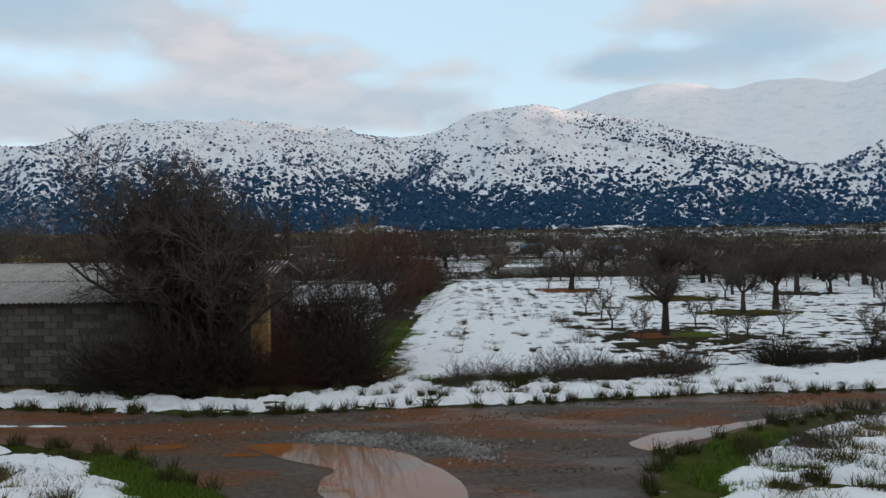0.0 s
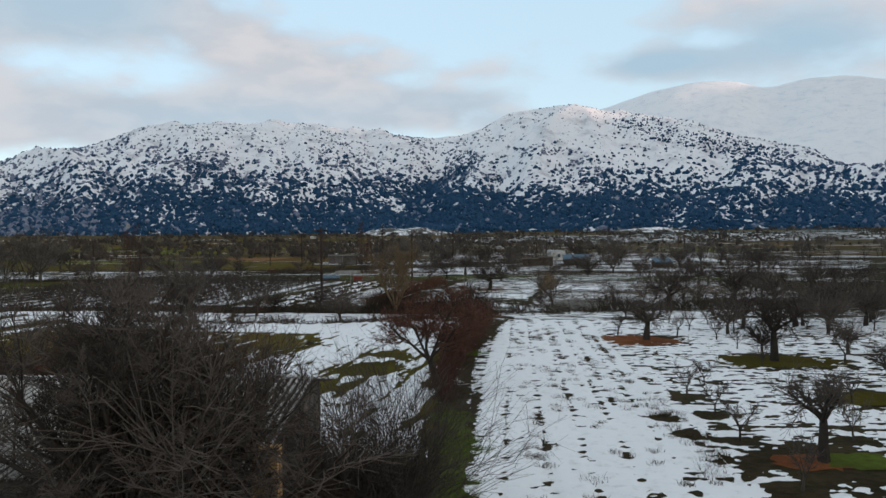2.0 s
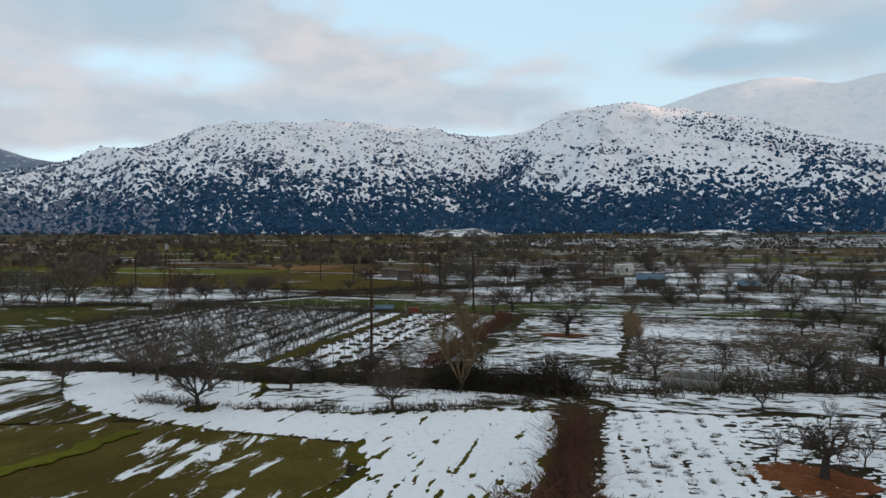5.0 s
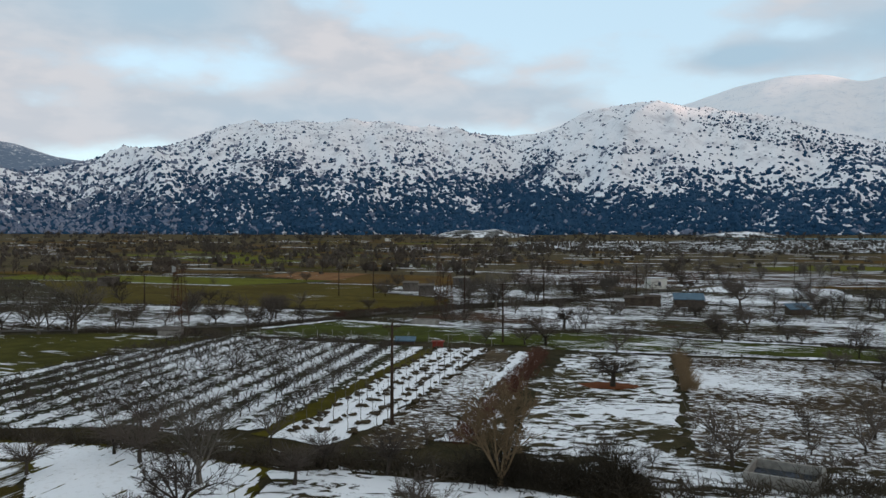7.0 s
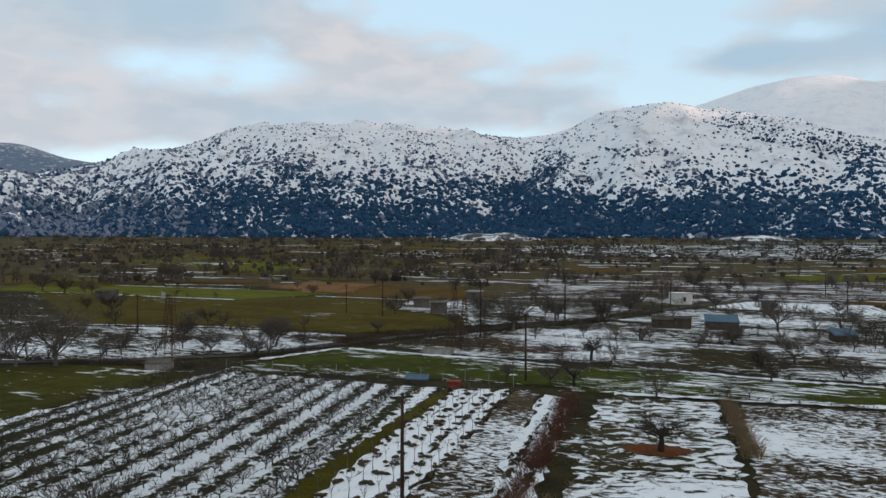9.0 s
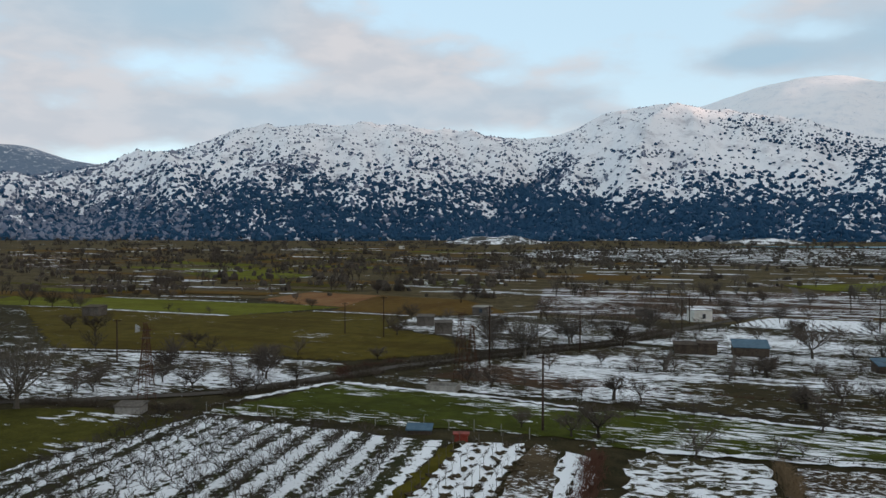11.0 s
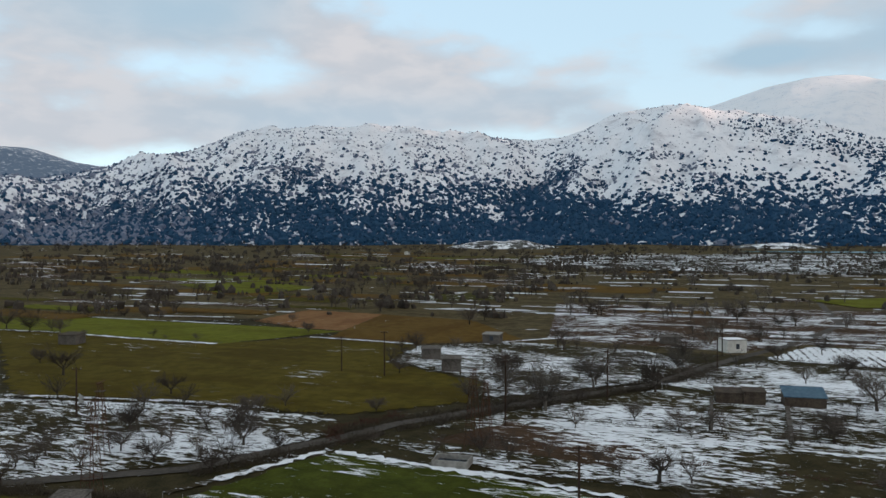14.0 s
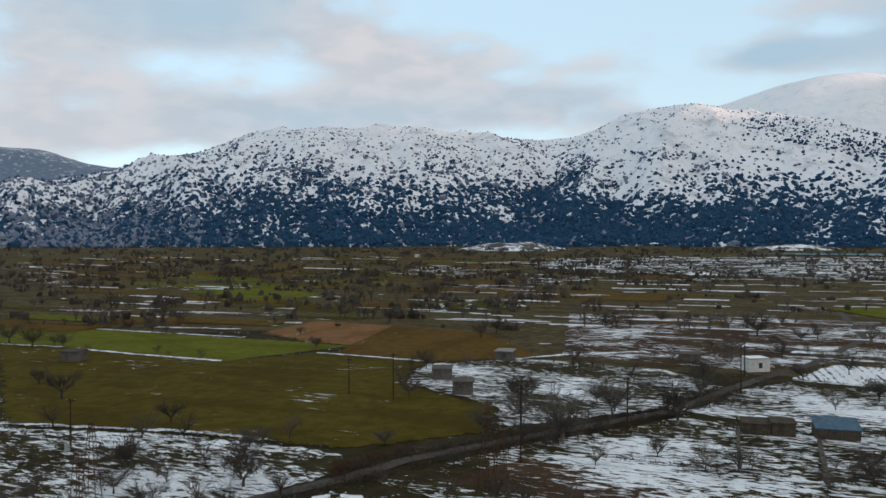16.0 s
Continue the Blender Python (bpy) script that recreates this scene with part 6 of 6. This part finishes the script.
# ---- the junction: puddles, gravel, grass ----
def water_material():
    m, add, link, b = material("muddy_water")
    vec = coords(add, link)
    n = noise_at(add, link, vec, 0.7, 4.0, 0.6)
    col = mix_node(add, link, ramp_node(add, link, n, 0.4, 0.65), (0.26, 0.085, 0.022), (0.20, 0.11, 0.06))
    link(col[0], col[1], b, 0)
    b.inputs["Roughness"].default_value = 0.03
    b.inputs["IOR"].default_value = 1.33
    b.inputs["Specular IOR Level"].default_value = 0.5
    bump(add, link, b, noise_at(add, link, vec, 3.0, 3.0), 0.05, 0.01)
    return m


M_WATER = water_material()


def puddle(points, label):
    pts = list(points)
    for _ in range(3):
        pts = [p for a, b in zip(pts, pts[1:] + pts[:1]) for p in ((0.75 * a[0] + 0.25 * b[0], 0.75 * a[1] + 0.25 * b[1]), (0.25 * a[0] + 0.75 * b[0], 0.25 * a[1] + 0.75 * b[1]))]
    pts = [(x + 0.07 * noise.noise(Vector((x * 3, y * 3, 1))), y + 0.07 * noise.noise(Vector((x * 3, y * 3, 8)))) for x, y in pts]
    ob = mesh_object("puddle", [(x, y, 0.012) for x, y in pts], [tuple(range(len(pts)))], M_WATER)
    if ob.data.polygons[0].normal.z < 0:
        ob.data.flip_normals()
    tagged(ob, label, "puddle", "puddles on the dirt road")


puddle([(-4.1, 14.75), (-3.2, 14.85), (-2.0, 14.65), (-0.9, 14.25), (-0.3, 13.4), (0.3, 12.4), (0.35, 11.2), (-0.4, 10.6), (-1.9, 11.4), (-2.1, 12.5), (-1.8, 13.1), (-2.6, 13.5), (-3.1, 13.9)], "large puddle of brown meltwater on the road")
puddle([(3.4, 14.5), (4.1, 15.2), (5.2, 15.6), (6.4, 16.15), (8.0, 16.75), (7.9, 16.55), (6.3, 15.75), (4.9, 14.75), (3.7, 13.8)], "long puddle reflecting the sky at the road edge")
puddle([(-6.2, 14.75), (-5.2, 14.9), (-4.7, 14.7), (-5.2, 14.45), (-6.0, 14.4)], "small orange muddy puddle in the road")
puddle([(-4.2, 14.1), (-3.6, 14.2), (-3.3, 14.0), (-3.9, 13.85)], "tiny orange muddy puddle in the road")


def gravel(count, seed):
    rnd = random.Random(seed)
    cs, rad = [], []
    for _ in range(count):
        u = rnd.random()
        x, y = -2.6 + 3.4 * u + rnd.gauss(0, 0.22), 15.35 - 0.9 * u - 1.3 * max(0, u - 0.6) + rnd.gauss(0, 0.14 + 0.16 * u)
        if rnd.random() < 0.10:
            x, y = rnd.uniform(-8, 9), rnd.uniform(14.6, 18.2)
        cs.append((x, y, 0.0))
        rad.append(rnd.uniform(0.012, 0.045))
    blobs(cs, np.array(rad), np.array(rad) * 1.2, "gravel", "loose grey gravel ridge beside the puddle", M_CROCK, seed, "gravel")


gravel(3600, 5)


def clods(count, seed):
    """Lumps of mud pushed up beside the wheel tracks."""
    rnd = random.Random(seed)
    cs, rad = [], []
    while len(cs) < count:
        x, y = rnd.uniform(-12, 12), rnd.uniform(9, 19.4)
        n = noise.noise(Vector((x * 0.3, y * 1.4, 3)))
        if n < 0.08 or (-4.2 < x < 0.7 and 10 < y < 14.9) or (3.2 < x < 8.2 and 13.6 < y < 17) or inside(CORNER_L, x, y) or inside(CORNER_R, x, y) or inside(FAR_VERGE, x, y):
            continue
        cs.append((x, y, -0.004))
        rad.append(rnd.uniform(0.012, 0.05) * (0.6 + n))
    blobs(cs, np.array(rad), np.array(rad) * 0.8, "mud_clods", "lumps of wet mud on the dirt road", M_MUD, seed, "mud")


clods(2600, 8)


def grass(name, label, regions, mat, seed, lo, hi):
    """Tufts of grass blades inside circles (x, y, radius, count)."""
    rnd = random.Random(seed)
    vs, fs = [], []
    for cx, cy, r, count in regions:
        for _ in range(count):
            a, q = rnd.uniform(0, 6.283), r * math.sqrt(rnd.random())
            x, y = cx + q * math.cos(a), cy + q * math.sin(a)
            h, t = rnd.uniform(lo, hi), rnd.uniform(0, 6.283)
            w = 0.012
            dx, dy = math.cos(t) * w, math.sin(t) * w
            lx, ly = rnd.gauss(0, 0.4) * h, rnd.gauss(0, 0.4) * h
            k = len(vs)
            vs += [(x - dx, y - dy, 0.0), (x + dx, y + dy, 0.0), (x + lx, y + ly, h)]
            fs.append((k, k + 1, k + 2))
    ob = mesh_object(name, vs, fs, mat)
    return tagged(ob, label, "grass", kind="stuff")


M_BLADE = bark_material("green_grass", (0.048, 0.095, 0.010), (0.110, 0.165, 0.024))
M_STRAW = bark_material("dry_grass", (0.11, 0.085, 0.035), (0.22, 0.17, 0.08))
grass("grass", "bright green grass at the road edges", [(-4.9, 12.3, 0.8, 2600), (-4.2, 11.4, 0.8, 2400), (-5.9, 13.3, 0.7, 1600), (4.6, 12.0, 0.7, 2000), (5.6, 13.2, 0.9, 2400), (6.6, 14.4, 0.7, 1400), (4.3, 12.5, 0.7, 900), (5.3, 14.0, 0.5, 600), (-2.0, 28, 1.1, 3000), (-1.8, 32, 1.2, 3600), (-2.0, 24, 1.2, 3000), (-2.4, 21.6, 1.0, 2000), (-2.2, 36, 1.0, 2000), (-0.6, 21.4, 0.5, 600), (-7.4, 19.2, 0.7, 900), (-1.6, 52.5, 1.0, 1200)], M_BLADE, 3, 0.04, 0.14)
grass("grass", "straw-coloured dead grass tufts", [(-7.6, 12.6, 0.5, 900), (-6.6, 12.0, 0.4, 700), (-9.5, 13.6, 0.5, 700), (-11.3, 20.0, 0.6, 900), (-1.6, 22.6, 0.7, 1200), (7.2, 13.6, 0.8, 900), (8.4, 15.0, 0.8, 900), (5.2, 11.2, 0.6, 700)], M_STRAW, 4, 0.06, 0.24)


# dark tufts standing along the furrows of the snow strip
def furrow_tufts():
    rnd = random.Random(9)
    regions = []
    for k in range(170):
        y = 26 + 44 * rnd.random() ** 0.9
        x = rnd.choice((0.4, 1.6, 2.7, 3.9, 5.2)) + (y - 26) * 0.03 + rnd.uniform(-0.3, 0.3)
        regions.append((x, y, rnd.uniform(0.15, 0.45), 90))
    for k in range(9):
        regions.append((5.7 + rnd.uniform(-0.5, 0.5), 30 + k * 1.1, 0.5, 200))
    grass("dry_tufts", "dry grass tufts showing through the snow", regions, M_STRAW_DARK, 5, 0.05, 0.22)


M_STRAW_DARK = bark_material("dead_brown_grass", (0.050, 0.038, 0.022), (0.12, 0.092, 0.055))
furrow_tufts()


def bank_clumps():
    rnd = random.Random(19)
    regions = []
    for k in range(34):
        x = rnd.uniform(-0.2, 8.2)
        regions.append((x, 20.3 + 0.2 * x + rnd.gauss(0, 0.3), rnd.uniform(0.14, 0.36), 330))
    for k in range(70):
        x = rnd.uniform(-11, 9)
        regions.append((x, 18.9 + 0.1 * abs(x) + rnd.gauss(0, 0.25), rnd.uniform(0.06, 0.14), 90))
    for k in range(22):
        x, y = rnd.uniform(4.5, 11), rnd.uniform(11, 17.2)
        if inside(CORNER_R, x, y) and edge_distance(CORNER_R, x, y) > 0.4:
            regions.append((x, y, rnd.uniform(0.15, 0.4), 260))
    for k in range(10):
        x, y = rnd.uniform(-11, -4.5), rnd.uniform(10.5, 14)
        if inside(CORNER_L, x, y) and edge_distance(CORNER_L, x, y) > 0.35:
            regions.append((x, y, rnd.uniform(0.12, 0.3), 220))
    for edge, lo, hi in ((CORNER_R, 1, 5), (CORNER_L, 1, 4), (FAR_VERGE, 1, 5)):
        for (ax, ay), (bx, by) in zip(edge[lo:hi], edge[lo + 1:hi + 1]):
            for k in range(int(math.hypot(bx - ax, by - ay) / 0.34)):
                u = rnd.random()
                regions.append((ax + (bx - ax) * u + rnd.gauss(0, 0.12), ay + (by - ay) * u + rnd.gauss(0, 0.12), rnd.uniform(0.06, 0.16), 46))
    grass("grass_clumps", "dark olive grass clumps in the snow bank", regions, M_CLUMP, 6, 0.10, 0.34)


def young_row_clumps():
    """Dark clods and dead grass left round the stakes of the young rows."""
    rnd = random.Random(27)
    cs, rad = [], []
    for x, y in WHIPS:
        for k in range(5):
            cs.append((x + 0.25 + rnd.gauss(0, 0.3), y + rnd.gauss(0, 0.45), 0.10))
            rad.append(rnd.uniform(0.16, 0.42))
    blobs(cs, np.array(rad), np.array(rad) * 0.6, "soil_clumps", "dark soil and dead grass round the young trees", M_STRAW_DARK, 21, "soil")


M_CLUMP = bark_material("dark_olive_grass", (0.018, 0.020, 0.006), (0.060, 0.056, 0.020))
bank_clumps()
young_row_clumps()
snow_sheet("snow", "thin streak of old snow on the dirt road", [(-16, 17.5), (-8.2, 16.55), (-8.0, 16.35), (-16, 16.9)], 0.06, 0.04, 0.45, (1.2, 0.4), 0, 0.006, (), 0, 0.25)


# ---- terraces and strips out on the plain ----
def far_strips():
    rnd = random.Random(17)
    kinds = [(M_WHITE_FAR, "narrow snow-covered terrace on the plain"), (M_OLIVE_BARE, "narrow olive field on the plain"), (M_RUST, "brown fallow strip on the plain"), (M_LIME, "narrow green strip on the plain"), (M_HALF_RED, "reddish strip streaked with snow")]
    for k in range(420):
        r = 285 + 640 * rnd.random() ** 1.1
        a = rnd.uniform(-0.62, 0.62)
        x, y = r * math.sin(a), r * math.cos(a)
        if r < 350 and -230 < x < -20:
            continue
        snowy = rnd.random() < (0.82 if x > -60 else 0.45)
        n = 0 if snowy else rnd.choice((1, 1, 2, 2, 2, 3, 4, 4))
        ln = (rnd.uniform(6, 32) if n == 0 else rnd.uniform(18, 60)) * (0.6 + r / 700)
        w = rnd.uniform(1.2, 3.0) * (0.5 + r / 400) if n == 0 else rnd.uniform(6, 16) * (0.5 + r / 500)
        d = radians(rnd.gauss(-9, 4))
        c, s = math.cos(d), math.sin(d)
        pts = [(x + c * i * ln / 2 - s * j * w / 2, y + s * i * ln / 2 + c * j * w / 2) for i, j in ((-1, -1), (1, -1), (1, 1), (-1, 1))]
        if n == 0 and rnd.random() < 0.5:
            pts[0] = ((pts[0][0] + pts[3][0]) / 2, (pts[0][1] + pts[3][1]) / 2)
        mat, label = kinds[n]
        field("terrace", label, pts, mat, z=0.13 + 0.003 * (k % 40), jitter=0.5 + r / 1200, step=4)


M_WHITE_FAR = field_material("terrace_snow", 0.66, (0.04, 0.034, 0.02), DRY_A, 99, 4.0, 1.2)
far_strips()
for n, line in enumerate([[(-56, 146), (-50, 155), (-43.8, 165)], [(-43, 164.5), (-33, 161), (-22, 157.5)], [(-2, 133.8), (26, 131), (58, 122.5)], [(0, 154), (19, 146), (31, 143)], [(-20, 186), (10, 176), (60, 164)],
                          [(-155, 269.4), (-130, 262), (-104, 256)], [(-182, 273.6), (-160, 271.5)], [(-85, 273.4), (-70, 269.5), (-54, 264.5)], [(8, 181), (40, 172), (70, 163)], [(30, 253), (52, 244), (72, 235)], [(3, 219), (25, 213), (60, 205)], [(-36, 268), (-20, 281), (2, 291)],
                          [(-24, 158.6), (-8, 152.4)], [(-110, 188.6), (-78, 189), (-62, 186.6)], [(-217, 321), (-160, 308.5), (-118, 300)]]):
    strip("snow_band", "bank of snow along a field edge", line, 1.1 + 0.2 * (n % 3), M_WHITE_FAR, 0.125 + 0.002 * n, 0.55, 0.8, n)
M_SPECKLE = field_material("speckled_snow", 0.40, (0.026, 0.026, 0.018), (0.05, 0.045, 0.03), 95, 1.5, 2.0, soft=0.03)
field("stony_flat", "stony flat speckled with snow and scrub below the mountains", [(-60, 720), (60, 640), (420, 560), (620, 640), (420, 860), (160, 900), (-40, 860)], M_SPECKLE, z=0.7, jitter=4, step=15)
M_LAKE = plain_material("turquoise_meltwater", (0.10, 0.21, 0.24), (0.15, 0.27, 0.29), 0.02, 0.25, 0.0, 0.05, 0.1)
field("lake", "strip of turquoise water below the mountains", [(165, 958), (300, 905), (520, 845), (560, 875), (330, 945), (200, 972)], M_LAKE, z=0.9, jitter=2, step=15)
